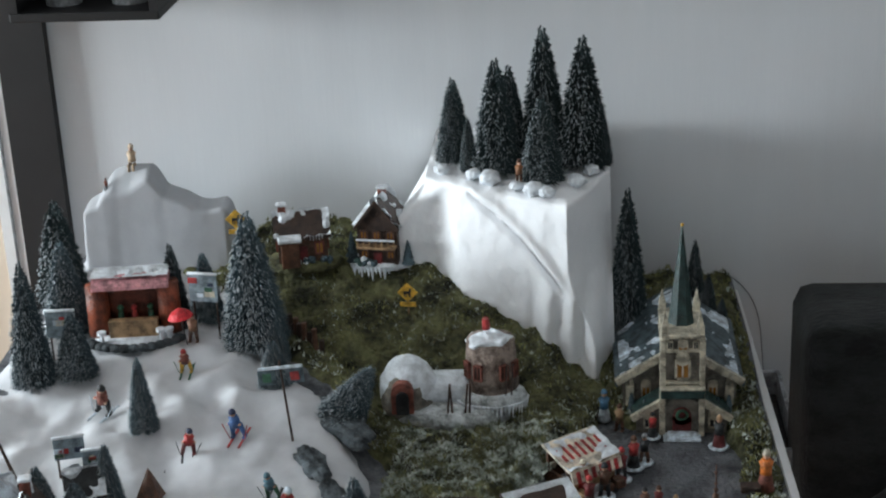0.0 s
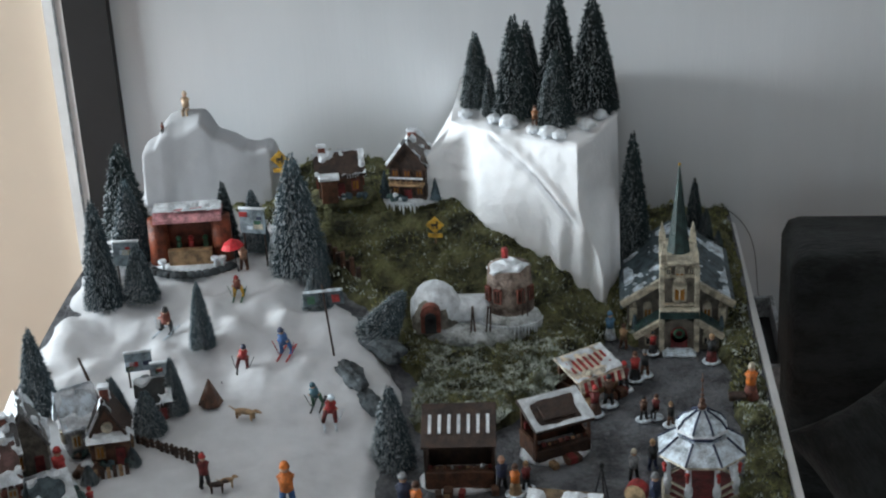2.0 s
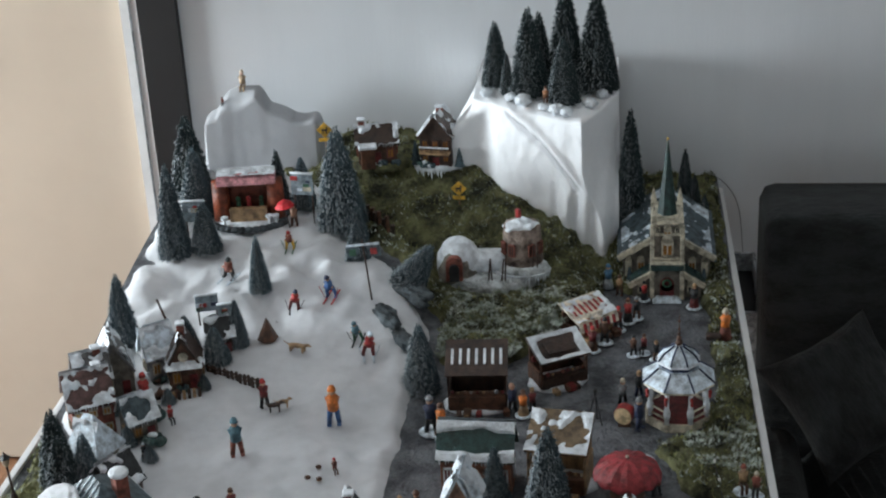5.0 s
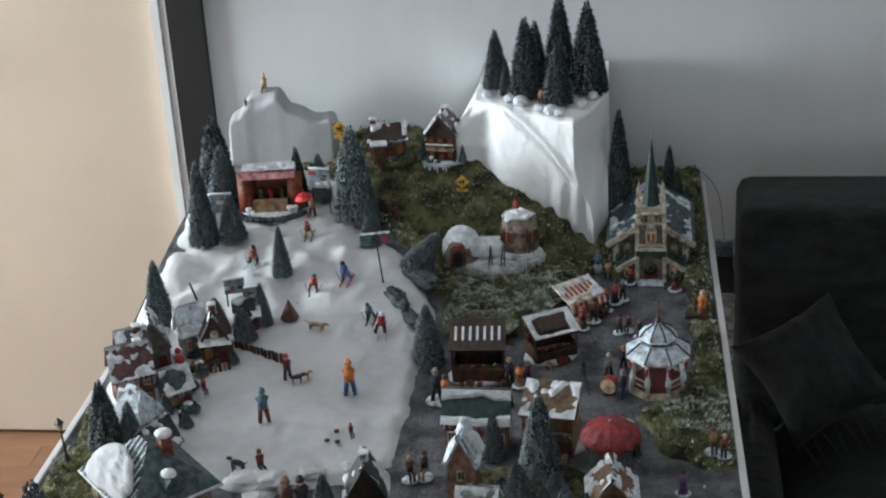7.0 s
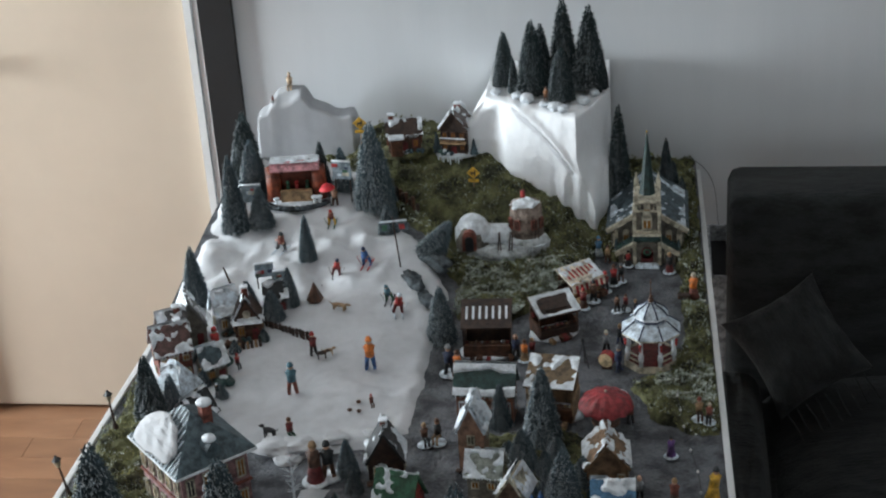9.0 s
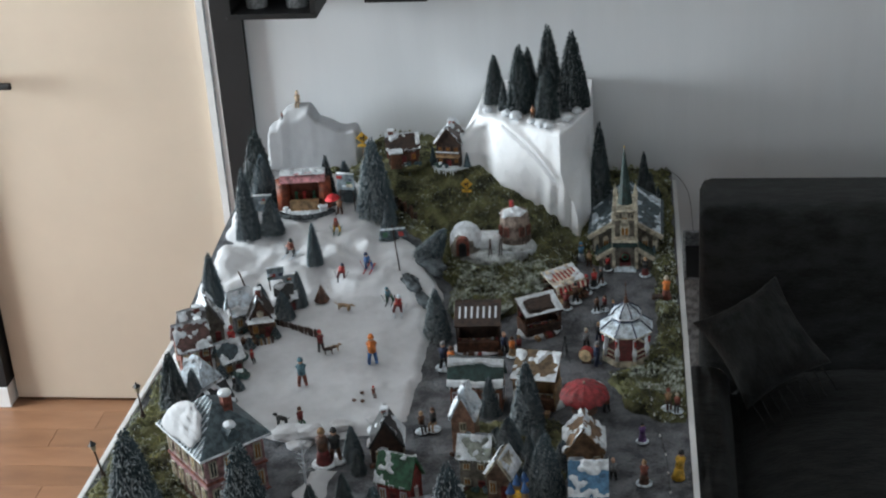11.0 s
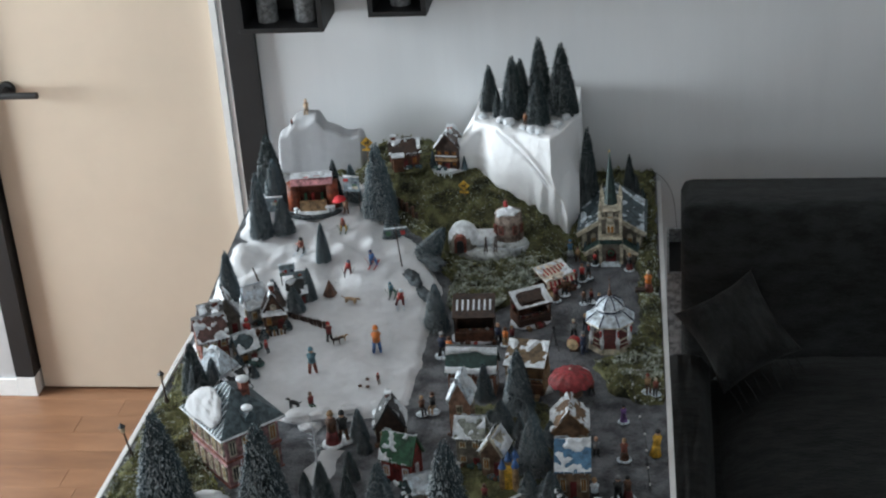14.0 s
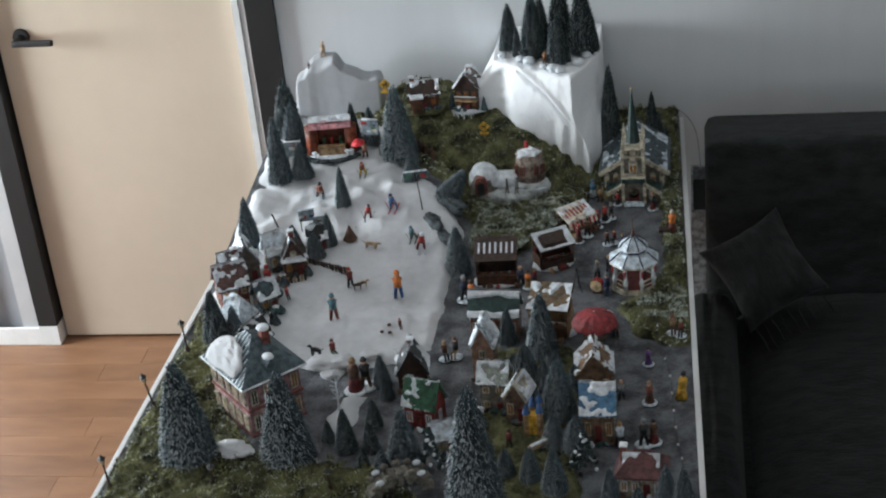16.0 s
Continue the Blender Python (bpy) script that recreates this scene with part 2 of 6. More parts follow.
def wall_shelf(x0, x1, z0, h, cups):
    s = thing("wall_shelf", pose((x0 + x1) / 2, 0, z0), "black open cube shelf with grey candle holders on the wall", "shelf", "wall shelves")
    w, d, t = x1 - x0, 0.17, 0.014
    part("bottom", box(new_bm(), -w / 2, -d, 0, w / 2, -0.001, t, bevel=0.002), BLACK, s)
    part("top", box(new_bm(), -w / 2, -d, h - t, w / 2, -0.001, h, bevel=0.002), BLACK, s)
    for sx in (-1, 1):
        part("side", box(new_bm(), sx * w / 2, -d, t, sx * (w / 2 - t), -0.001, h - t), BLACK, s)
    part("back", box(new_bm(), -w / 2 + t, -0.006, t, w / 2 - t, -0.001, h - t), BLACK, s)
    for cx in cups:
        c = thing("candle_holder", pose((x0 + x1) / 2 + cx, -0.10, z0 + t), "dark grey glass cylinder candle holder on the shelf", "candle holder", "candle holders")
        bm = cone(new_bm(), pose(0, 0, 0), 0.028, 0.03, 0.12, 24, cap=False)
        cone(bm, pose(0, 0, 0.001), 0.026, 0.026, 0.006, 24)
        part("glass", bm, GREY, c, smooth=True)
        part("candle", cone(new_bm(), pose(0, 0, 0.007), 0.02, 0.02, 0.05, 20), WHITE, c)


wall_shelf(-1.133, -0.9, 1.262, 0.26, (-0.05, 0.055))
wall_shelf(-0.775, -0.617, 1.30, 0.16, (0.0,))

# ---- sofa and side box ----
sofa = thing("sofa", pose(0, 0, -0.001), "charcoal chenille sofa against the wall", "sofa")
part("backrest", box(new_bm(), 0.05, -0.44, 0.2, 2.3, -0.24, 0.862, bevel=0.03), SOFA, sofa, smooth=True)
part("seat_frame", box(new_bm(), 0.03, -1.75, 0.001, 2.3, -0.445, 0.36, bevel=0.03), SOFA, sofa, smooth=True)


def cushion(sx, sy, sz, seed, n=26):
    """A soft cushion: a rounded slab with sagging folds."""
    bm = new_bm()
    r = bmesh.ops.create_grid(bm, x_segments=n, y_segments=n, size=1)
    top = r["verts"]
    lows = {}
    for v in top:
        u, w = v.co.x, v.co.y
        k = max(0.0, (1 - abs(u) ** 4) * (1 - abs(w) ** 4)) ** 0.6
        f = 0.1 * noise.noise((u * 2.2 + seed, w * 2.2, seed)) + 0.05 * noise.noise((u * 6, w * 6 + seed, 3.0))
        lows[v] = bm.verts.new((u * sx, w * sy, -k * sz * (1 + f)))
        v.co = Vector((u * sx, w * sy, k * sz * (1 + f)))
    for f in list(bm.faces):
        bm.faces.new([lows[v] for v in reversed(f.verts)])
    bmesh.ops.remove_doubles(bm, verts=bm.verts, dist=0.0005)
    return bm


seat = part("seat_cushion", cushion(0.5, 0.72, 0.11, 4.0), SOFA, sofa, smooth=True)
seat.location = (0.62, -0.98, 0.33)
seat = part("seat_cushion", cushion(0.5, 0.72, 0.11, 9.0), SOFA, sofa, smooth=True)
seat.location = (1.66, -0.98, 0.33)
arm = part("armrest", cushion(0.07, 0.5, 0.13, 2.0), SOFA, sofa, smooth=True)
arm.location = (0.055, -0.95, 0.39)
bm = cushion(1, 1, 1, 6.0, 44)
for v in bm.verts:
    u, w, q = v.co
    edge = max(abs(u), abs(w))
    pull = 1 - 0.13 * (1 - min(abs(u), abs(w)) ** 2) * edge ** 4
    crease = 0.006 * noise.noise((u * 4, w * 4, 1.0)) + 0.005 * edge ** 3 * math.sin(math.atan2(w, u) * 11)
    v.co = Vector((u * 0.124 * pull, w * 0.114 * pull, q * 0.05 + (crease if q > 0 else 0)))
pil = link("sofa_cushion", bm, SOFA, smooth=True)
tagged(pil, "square charcoal scatter cushion leaning in the sofa corner", "cushion")
along, across = Vector((0.127, -0.161, -0.15)).normalized(), Vector((0.19, 0.03, 0.05))
face = along.cross(across).normalized()
across = face.cross(along)
pil.matrix_world = Matrix.Translation((0.19, -0.6, 0.585)) @ Matrix((along, across, face)).transposed().to_4x4()
for i in range(9):
    bm = new_bm()
    a = Vector((0.12, -0.095 + i * 0.023, 0.0))
    for k in range(4):
        cone(bm, pose(a.x + 0.016 * k, a.y + 0.002 * math.sin(i * 3 + k), -0.004 * k * k * 0.4, 0, 90), 0.0022, 0.0018, 0.018, 5)
    part("fringe", bm, SOFA, pil, "dark fringe on the cushion's edge")

crate = thing("side_crate", pose(0.012, -0.19, 0), "white open box with a dark inside beside the sofa", "box")
bm = new_bm()
box(bm, 0, -0.14, 0, 0.052, -0.13, 0.61)
box(bm, 0, 0.13, 0, 0.052, 0.14, 0.61)
box(bm, 0, -0.13, 0, 0.006, 0.13, 0.61)
box(bm, 0.046, -0.13, 0, 0.052, 0.13, 0.61)
part("shell", bm, paint(0.36, 0.38, 0.4), crate)
part("lining", box(new_bm(), 0.0065, -0.129, 0.02, 0.0455, 0.129, 0.57), BLACK, crate)

# ---- table and tray ----
YF = -2.0


def left(y):
    return -1.118 + 0.031 * y


def right(y):
    return -0.012 - 0.024 * y


table = thing("display_table", pose(0, 0, 0), "table holding a white-edged tray with a winter village", "table")
bm = new_bm()
vs = [bm.verts.new(p) for z in (T - 0.02, T - 0.004) for p in ((left(0) , -0.012, z), (right(0), -0.012, z), (right(YF), YF, z), (left(YF), YF, z))]
for q in ((3, 2, 1, 0), (4, 5, 6, 7), (0, 1, 5, 4), (1, 2, 6, 5), (2, 3, 7, 6), (3, 0, 4, 7)):
    bm.faces.new([vs[i] for i in q])
part("board", bm, WHITE, table)


def rim(x0, y0, x1, y1, t=0.012):
    d = Vector((x1 - x0, y1 - y0, 0))
    m = Matrix.Translation((x0, y0, 0)) @ Matrix.Rotation(math.atan2(d.y, d.x), 4, "Z")
    return part("rim", box(new_bm(), 0, -t / 2, T - 0.0205, d.length, t / 2, T + 0.012, bevel=0.0015, turn=m), WHITE, table, "white painted rim")


rim(right(0), -0.013, right(YF), YF)
rim(left(0), -0.013, left(YF), YF)
rim(left(0) + 0.007, -0.008, right(0) - 0.007, -0.008, 0.008)
rim(left(YF), YF - 0.007, right(YF), YF - 0.007)
for lx in (left(0) + 0.06, right(0) - 0.06):
    for ly in (-0.1, YF + 0.1):
        part("leg", box(new_bm(), lx - 0.03, ly - 0.03, 0, lx + 0.03, ly + 0.03, T - 0.02, bevel=0.003), WHITE, table)


# ---- ground covers ----
def inside(poly, x, y):
    """Signed distance to a polygon's edge, positive inside."""
    best, odd = 9.0, False
    for (ax, ay), (bx, by) in zip(poly, poly[1:] + poly[:1]):
        dx, dy = bx - ax, by - ay
        k = max(0.0, min(1.0, ((x - ax) * dx + (y - ay) * dy) / (dx * dx + dy * dy)))
        best = min(best, math.hypot(ax + k * dx - x, ay + k * dy - y))
        if (ay > y) != (by > y) and x < ax + (y - ay) * dx / dy:
            odd = not odd
    return best if odd else -best


SNOW_AREA = [(-1.11, -0.03), (-0.8, -0.03), (-0.79, -0.28), (-0.73, -0.42), (-0.62, -0.53), (-0.545, -0.66), (-0.55, -0.95), (-0.555, -1.2), (-0.62, -1.25), (-0.76, -1.3), (-0.88, -1.27), (-1.0, -1.12), (-1.14, -0.98)]
SNOW_PATH = [(-0.73, -1.38), (-0.67, -1.38), (-0.675, -1.46), (-0.69, -1.52), (-0.73, -1.53), (-0.755, -1.49)]
MOSS_HILL = [(-0.94, -0.015), (-0.2, -0.015), (-0.21, -0.35), (-0.24, -0.5), (-0.3, -0.62), (-0.42, -0.8), (-0.52, -0.76), (-0.545, -0.62), (-0.62, -0.5), (-0.72, -0.4), (-0.79, -0.26), (-0.93, -0.16)]
MOSS_RIGHT = [(-0.22, -0.015), (-0.02, -0.015), (0.013, -1.19), (-0.05, -1.19), (-0.12, -1.13), (-0.16, -1.03), (-0.08, -0.96), (-0.055, -0.85), (-0.06, -0.6), (-0.07, -0.47), (-0.2, -0.5), (-0.25, -0.46)]
MOSS_LEFT = [(-1.135, -1.0), (-1.03, -1.15), (-1.0, -1.38), (-0.87, -1.6), (-0.72, -1.62), (-0.58, -1.66), (-0.5, -1.75), (-0.48, -1.985), (-1.165, -1.985)]
MOSS_SHOPS = [(-0.42, -1.2), (-0.24, -1.2), (-0.2, -1.75), (-0.24, -1.985), (-0.42, -1.985), (-0.44, -1.6)]


def rough_edge(x, y):
    return 0.012 * noise.noise((x * 18, y * 18, 1.0)) + 0.004 * noise.noise((x * 60, y * 60, 4.0))


def cover(name, polys, thick, lumps, mat, step, label, category, edge=0.03):
    """A laid sheet that follows the ground inside some outlines and thins out at its edge."""
    bm = new_bm()
    xs = [(p[0]) for poly in polys for p in poly]
    ys = [(p[1]) for poly in polys for p in poly]
    nx, ny = int((max(xs) - min(xs)) / step) + 3, int((max(ys) - min(ys)) / step) + 3
    got = {}
    for i in range(nx):
        for j in range(ny):
            x, y = min(xs) + (i - 1) * step, min(ys) + (j - 1) * step
            x = min(max(x, left(y) + 0.007), right(y) - 0.007)
            y = min(y, -0.014)
            d = max(inside(p, x, y) for p in polys) + rough_edge(x, y)
            if d > -0.012:
                k = sstep(-0.012, edge, d)
                got[i, j] = bm.verts.new((x, y, ground(x, y) - 0.010 + k * (thick + 0.010 + lumps(x, y))))
    for (i, j) in list(got):
        q = [got.get(c) for c in ((i, j), (i + 1, j), (i + 1, j + 1), (i, j + 1))]
        if all(q) and len({tuple(v.co) for v in q}) == 4:
            bm.faces.new(q)
    return tagged(link(name, bm, mat, smooth=True), label, category, kind="structure")


def snow_lumps(x, y):
    return 0.011 * noise.noise((x * 9, y * 9, 0.3)) + 0.019 * noise.noise((x * 19, y * 19, 2.0)) * sstep(-0.85, -0.5, y) * sstep(-0.6, -0.75, x) + 0.003 * noise.noise((x * 30, y * 30, 2.0)) + 0.0012 * noise.noise((x * 70, y * 70, 5.0))


def moss_lumps(x, y):
    return 0.013 * noise.noise((x * 14, y * 14, 7.0)) + 0.011 * noise.noise((x * 45, y * 45, 8.0)) + 0.006 * noise.noise((x * 110, y * 110, 9.0))


def top(x, y):
    """Height of whatever covers the ground here: fleece, moss or street."""
    z = ground(x, y)
    for polys, thick, lumps, edge in (([SNOW_AREA, SNOW_PATH], 0.013, snow_lumps, 0.03), ([MOSS_HILL, MOSS_RIGHT, MOSS_LEFT, MOSS_SHOPS], 0.017, moss_lumps, 0.02)):
        d = max(inside(p, x, y) for p in polys) + rough_edge(x, y)
        if d > -0.012:
            z = max(z, ground(x, y) - 0.010 + sstep(-0.012, edge, d) * (thick + 0.010 + lumps(x, y)))
    return z


bm = new_bm()
n, m = 70, 110
grid = [[bm.verts.new((left(y) + 0.006 + (right(y) - left(y) - 0.012) * i / n, y, ground(left(y) + (right(y) - left(y)) * i / n, y)))
         for y in (-0.013 + (YF + 0.015) * j / m for j in range(m + 1))] for i in range(n + 1)]
for i in range(n):
    for j in range(m):
        bm.faces.new((grid[i][j], grid[i][j + 1], grid[i + 1][j + 1], grid[i + 1][j]))
tagged(link("street", bm, STREET, smooth=True), "grey cobbled street mat on the tray", "street", kind="structure")
cover("snow_field", [SNOW_AREA, SNOW_PATH], 0.013, snow_lumps, FLEECE, 0.005, "white fleece ski slope with soft bumps", "snow")
for polys, what in (([MOSS_HILL], "green and frosted moss hill"), ([MOSS_RIGHT], "green moss strip along the tray rim"), ([MOSS_LEFT], "green moss bank in front of the snow"), ([MOSS_SHOPS], "dark moss between the toy shops")):
    cover("moss", polys, 0.017, moss_lumps, MOSS, 0.0065, what, "moss", 0.02)


def tufts(name, polys, count, mat, size, seed, where, label):
    """Loose moss fibres: short bent blades scattered over the moss."""
    rnd = random.Random(seed)
    verts, faces = [], []
    xs, ys = [p[0] for q in polys for p in q], [p[1] for q in polys for p in q]
    tries = 0
    while len(faces) < count and tries < count * 12:
        tries += 1
        x, y = rnd.uniform(min(xs), max(xs)), rnd.uniform(min(ys), max(ys))
        if max(inside(p, x, y) for p in polys) + rough_edge(x, y) < 0.004 or not where(x, y) or not left(y) + 0.012 < x < right(y) - 0.012 or y > -0.02:
            continue
        z = ground(x, y) + 0.014 + moss_lumps(x, y)
        for _ in range(3):
            a, l, t = rnd.uniform(0, 6.283), size * rnd.uniform(0.5, 1.3), rnd.uniform(0.2, 1.0)
            dx, dy, w = math.cos(a), math.sin(a), size * rnd.uniform(0.12, 0.25)
            k = len(verts)
            verts += [(x - dy * w, y + dx * w, z), (x + dy * w, y - dx * w, z), (x + dx * l * t, y + dy * l * t, z + l * (1.1 - t * 0.6))]
            faces.append((k, k + 1, k + 2))
    me = bpy.data.meshes.new(name)
    me.from_pydata(verts, [], faces)
    me.materials.append(mat)
    return tagged(new(name, me), label, "moss", kind="stuff")


ALL_MOSS = [MOSS_HILL, MOSS_RIGHT, MOSS_LEFT]
MOSS_TUFT = material("moss_fibre", (0.04, 0.05, 0.014), 0.95, var=0.5, scale=17, second=(0.21, 0.21, 0.085))
tufts("moss_fibres", ALL_MOSS, 40000, MOSS_TUFT, 0.009, 3, lambda x, y: True, "dry green and brown moss fibres")
tufts("frosted_fibres", ALL_MOSS, 30000, FROST, 0.0075, 5, lambda x, y: noise.noise((x * 10, y * 10, 3.3)) + 0.45 * noise.noise((x * 40, y * 40, 3.3)) + 0.5 * sstep(-0.45, -0.55, y) * sstep(-0.85, -0.75, y) + 0.15 * sstep(-1.0, -1.2, y) > 0.02, "moss fibres dusted with artificial frost")
HUT_FRONT = [(-0.53, -0.52), (-0.3, -0.53), (-0.27, -0.62), (-0.42, -0.8), (-0.53, -0.76)]
GAZEBO_SIDE = [(-0.12, -1.0), (0.0, -0.95), (0.005, -1.12), (-0.09, -1.1)]
tufts("frosted_fibres", [HUT_FRONT, GAZEBO_SIDE], 26000, FROST, 0.0075, 15, lambda x, y: noise.noise((x * 16, y * 16, 6.3)) + 0.4 * noise.noise((x * 50, y * 50, 3.3)) > -0.22, "moss thickly dusted with white frost")
tufts("moss_fibres", [MOSS_SHOPS], 3000, MOSS_TUFT, 0.007, 8, lambda x, y: True, "dark moss fibres between the shops")


# ---- bristle trees ----
def bristle_tree(name, mat, seed, bristles, flock, m, label, shape=0.9):
    """A bottle-brush tree of height 1 and radius 1: wire trunk, bristle crown, flocked tips."""
    rnd = random.Random(seed)
    tree = thing(name, m, label, "tree", "bristle trees")
    part("trunk", cone(new_bm(), pose(0, 0, 0), 0.13, 0.05, 0.3, 7), BARK, tree)
    verts, faces, tips, tfaces = [], [], [], []
    for i in range(bristles):
        u = 1 - math.sqrt(rnd.random())
        u = 0.04 + 0.96 * u
        big = (1 - u) ** shape * (1 + 0.035 * math.sin(u * 60)) + 0.03
        a = rnd.uniform(0, 6.283)
        l = big * rnd.uniform(0.7, 1.16)
        s = big * 0.45
        z0, z1 = u - 0.01, u - 0.05 * rnd.random() + 0.01
        ca, sa, w = math.cos(a), math.sin(a), 0.015 + 0.013 * rnd.random()
        k = len(verts)
        verts += [(ca * s - sa * w, sa * s + ca * w, z0 + 0.015), (ca * s + sa * w, sa * s - ca * w, z0 - 0.012), (ca * l, sa * l, z1)]
        faces.append((k, k + 1, k + 2))
        if rnd.random() < flock:
            k, e = len(tips), 0.0075 + 0.015 * rnd.random() ** 2
            p = Vector((ca * l, sa * l, z1)) * 1.0
            tips += [(p.x - sa * e, p.y + ca * e, p.z - 0.004), (p.x + sa * e, p.y - ca * e, p.z), (p.x * 0.9, p.y * 0.9, p.z + 0.012 + 0.012 * rnd.random())]
            tfaces.append((k, k + 1, k + 2))
    core = cone(new_bm(), pose(0, 0, 0.05), 0.72, 0.02, 0.9, 14)
    core.verts.ensure_lookup_table()
    base = [tuple(v.co) for v in core.verts]
    cf = [[v.index + len(verts) for v in f.verts] for f in core.faces]
    core.free()
    for what, vv, ff, mm in (("crown", verts + base, faces + cf, mat), ("frosting", tips, tfaces, FLOCK)):
        me = bpy.data.meshes.new(what)
        me.from_pydata(vv, [], ff)
        me.materials.append(mm)
        ob = new(what, me)
        ob.parent = tree
        if what == "frosting":
            tagged(ob, "white flocked snow on the bristle tips")
    return tree


def stand(x, y, h, r, z=None, turn=0.0, lean=(0, 0)):
    z = top(x, y) - 0.002 if z is None else z
    return pose(x, y, z, lean[0], lean[1], turn) @ Matrix.Diagonal((r, r, h, 1))


DARK_TREE = "dark green bottle-brush tree with sparse frost"
BLUE_TREE = "frosted blue-green bottle-brush tree"
KINDS = {}


def plant(kind, x, y, h, r, z=None, lean=(0, 0)):
    turn = 0.0 if lean != (0, 0) else (x * 7919 + y * 6101) * 57 % 360
    m = stand(x, y, h * 1.02, r * 1.04, z, turn, lean)
    if kind not in KINDS:
        mat, seed, n, fl, label, shape = {"dark": (PINE, 1, 6000, 0.32, DARK_TREE, 0.6), "blue": (PINE_BLUE, 2, 5800, 0.5, BLUE_TREE, 0.62), "snowy": (PINE_BLUE, 3, 6400, 0.65, "bottle-brush tree thick with white frost", 0.6)}[kind]
        KINDS[kind] = bristle_tree("bristle_tree", mat, seed, n, fl, pose(0, 0, 0), label, shape)
        KINDS[kind].matrix_world = m
        return KINDS[kind]
    src = KINDS[kind]
    keep = src.matrix_basis.copy()
    src.matrix_basis = Matrix()
    ob = copy_thing(src, m)
    src.matrix_basis = keep
    return ob


for x, y, h, r in ((-1.073, -0.26, 0.172, 0.04), (-0.871, -0.362, 0.141, 0.023), (-0.197, -0.258, 0.226, 0.03), (-0.211, -0.275, 0.1, 0.022), (-0.089, -0.164, 0.115, 0.017), (-0.072, -0.216, 0.08, 0.015), (-0.053, -0.243, 0.05, 0.011), (-1.06, -1.17, 0.135, 0.03), (-1.035, -1.215, 0.12, 0.03)):
    plant("dark", x, y, h, r)
for x, y, h, r in ((-1.046, -0.509, 0.191, 0.031), (-0.992, -0.483, 0.1, 0.03), (-1.03, -0.38, 0.15, 0.034), (-0.833, -0.325, 0.112, 0.027), (-0.71, -0.426, 0.067, 0.021), (-0.698, -0.515, 0.073, 0.024), (-0.859, -0.627, 0.113, 0.02), (-0.871, -0.768, 0.093, 0.019), (-1.069, -0.784, 0.14, 0.028), (-0.898, -0.821, 0.071, 0.026), (-0.956, -0.79, 0.074, 0.024), (-0.978, -0.849, 0.079, 0.016)):
    plant("blue", x, y, h, r)
for x, y, h, r in ((-0.745, -0.398, 0.218, 0.048), (-0.541, -0.858, 0.129, 0.031), (-1.0, -1.623, 0.235, 0.055), (-0.795, -1.615, 0.223, 0.053), (-0.389, -1.805, 0.291, 0.055)):
    plant("snowy", x, y, h, r)
for x, y, h, r in ((-1.006, -1.195, 0.124, 0.028), (-0.3, -1.68, 0.08, 0.022), (-0.25, -1.72, 0.1, 0.026), (-0.216, -1.586, 0.085, 0.028), (-0.145, -1.731, 0.087, 0.018), (-0.039, -1.753, 0.107, 0.025), (-0.006, -1.775, 0.119, 0.025), (-0.091, -1.764, 0.065, 0.019)):
    plant("blue", x, y, h, r)
for x, y, h, r in ((-1.0, -0.965, 0.04, 0.018), (-0.985, -1.065, 0.035, 0.016), (-0.94, -1.1, 0.03, 0.014), (-0.95, -0.945, 0.03, 0.013), (-1.09, -0.93, 0.07, 0.022), (-1.03, -1.19, 0.06, 0.02), (-0.9, -0.9, 0.03, 0.012), (-0.42, -1.5, 0.045, 0.016), (-0.35, -1.66, 0.06, 0.02)):
    plant("blue", x, y, h, r)
for x, y, h, r in ((-0.728, -1.544, 0.056, 0.015), (-0.685, -1.573, 0.104, 0.023), (-0.63, -1.39, 0.05, 0.017), (-0.641, -1.493, 0.074, 0.019), (-0.633, -1.578, 0.074, 0.02), (-0.64, -1.63, 0.052, 0.014), (-0.545, -1.46, 0.06, 0.018)):
    plant("dark", x, y, h, r)
for x, y, h, r in ((-0.649, -1.342, 0.082, 0.021), (-0.552, -1.64, 0.15, 0.038), (-0.589, -1.685, 0.068, 0.02), (-0.393, -1.166, 0.094, 0.022), (-0.339, -1.325, 0.08, 0.028), (-0.368, -1.281, 0.034, 0.02), (-0.317, -1.254, 0.044, 0.018), (-0.281, -1.294, 0.046, 0.021), (-0.299, -1.342, 0.05, 0.017), (-0.232, -1.363, 0.064, 0.021), (-0.321, -1.405, 0.042, 0.018), (-0.29, -1.4, 0.05, 0.019), (-0.35, -1.37, 0.045, 0.017), (-0.231, -1.564, 0.048, 0.025)):
    plant("blue", x, y, h, r)
for x, y, h, r in ((-0.31, -1.231, 0.158, 0.034), (-0.258, -1.467, 0.142, 0.036), (-0.263, -1.565, 0.076, 0.025)):
    plant("snowy", x, y, h, r)
BOX_TOP = 1.034
for x, y, h, r in ((-0.458, -0.19, 0.134, 0.028), (-0.391, -0.235, 0.174, 0.036), (-0.321, -0.2, 0.213, 0.037), (-0.262, -0.215, 0.2, 0.04), (-0.433, -0.235, 0.085, 0.014), (-0.322, -0.285, 0.13, 0.031), (-0.238, -0.21, 0.105, 0.019), (-0.372, -0.2, 0.155, 0.028)):
    plant("dark", x, y, h, r, BOX_TOP)


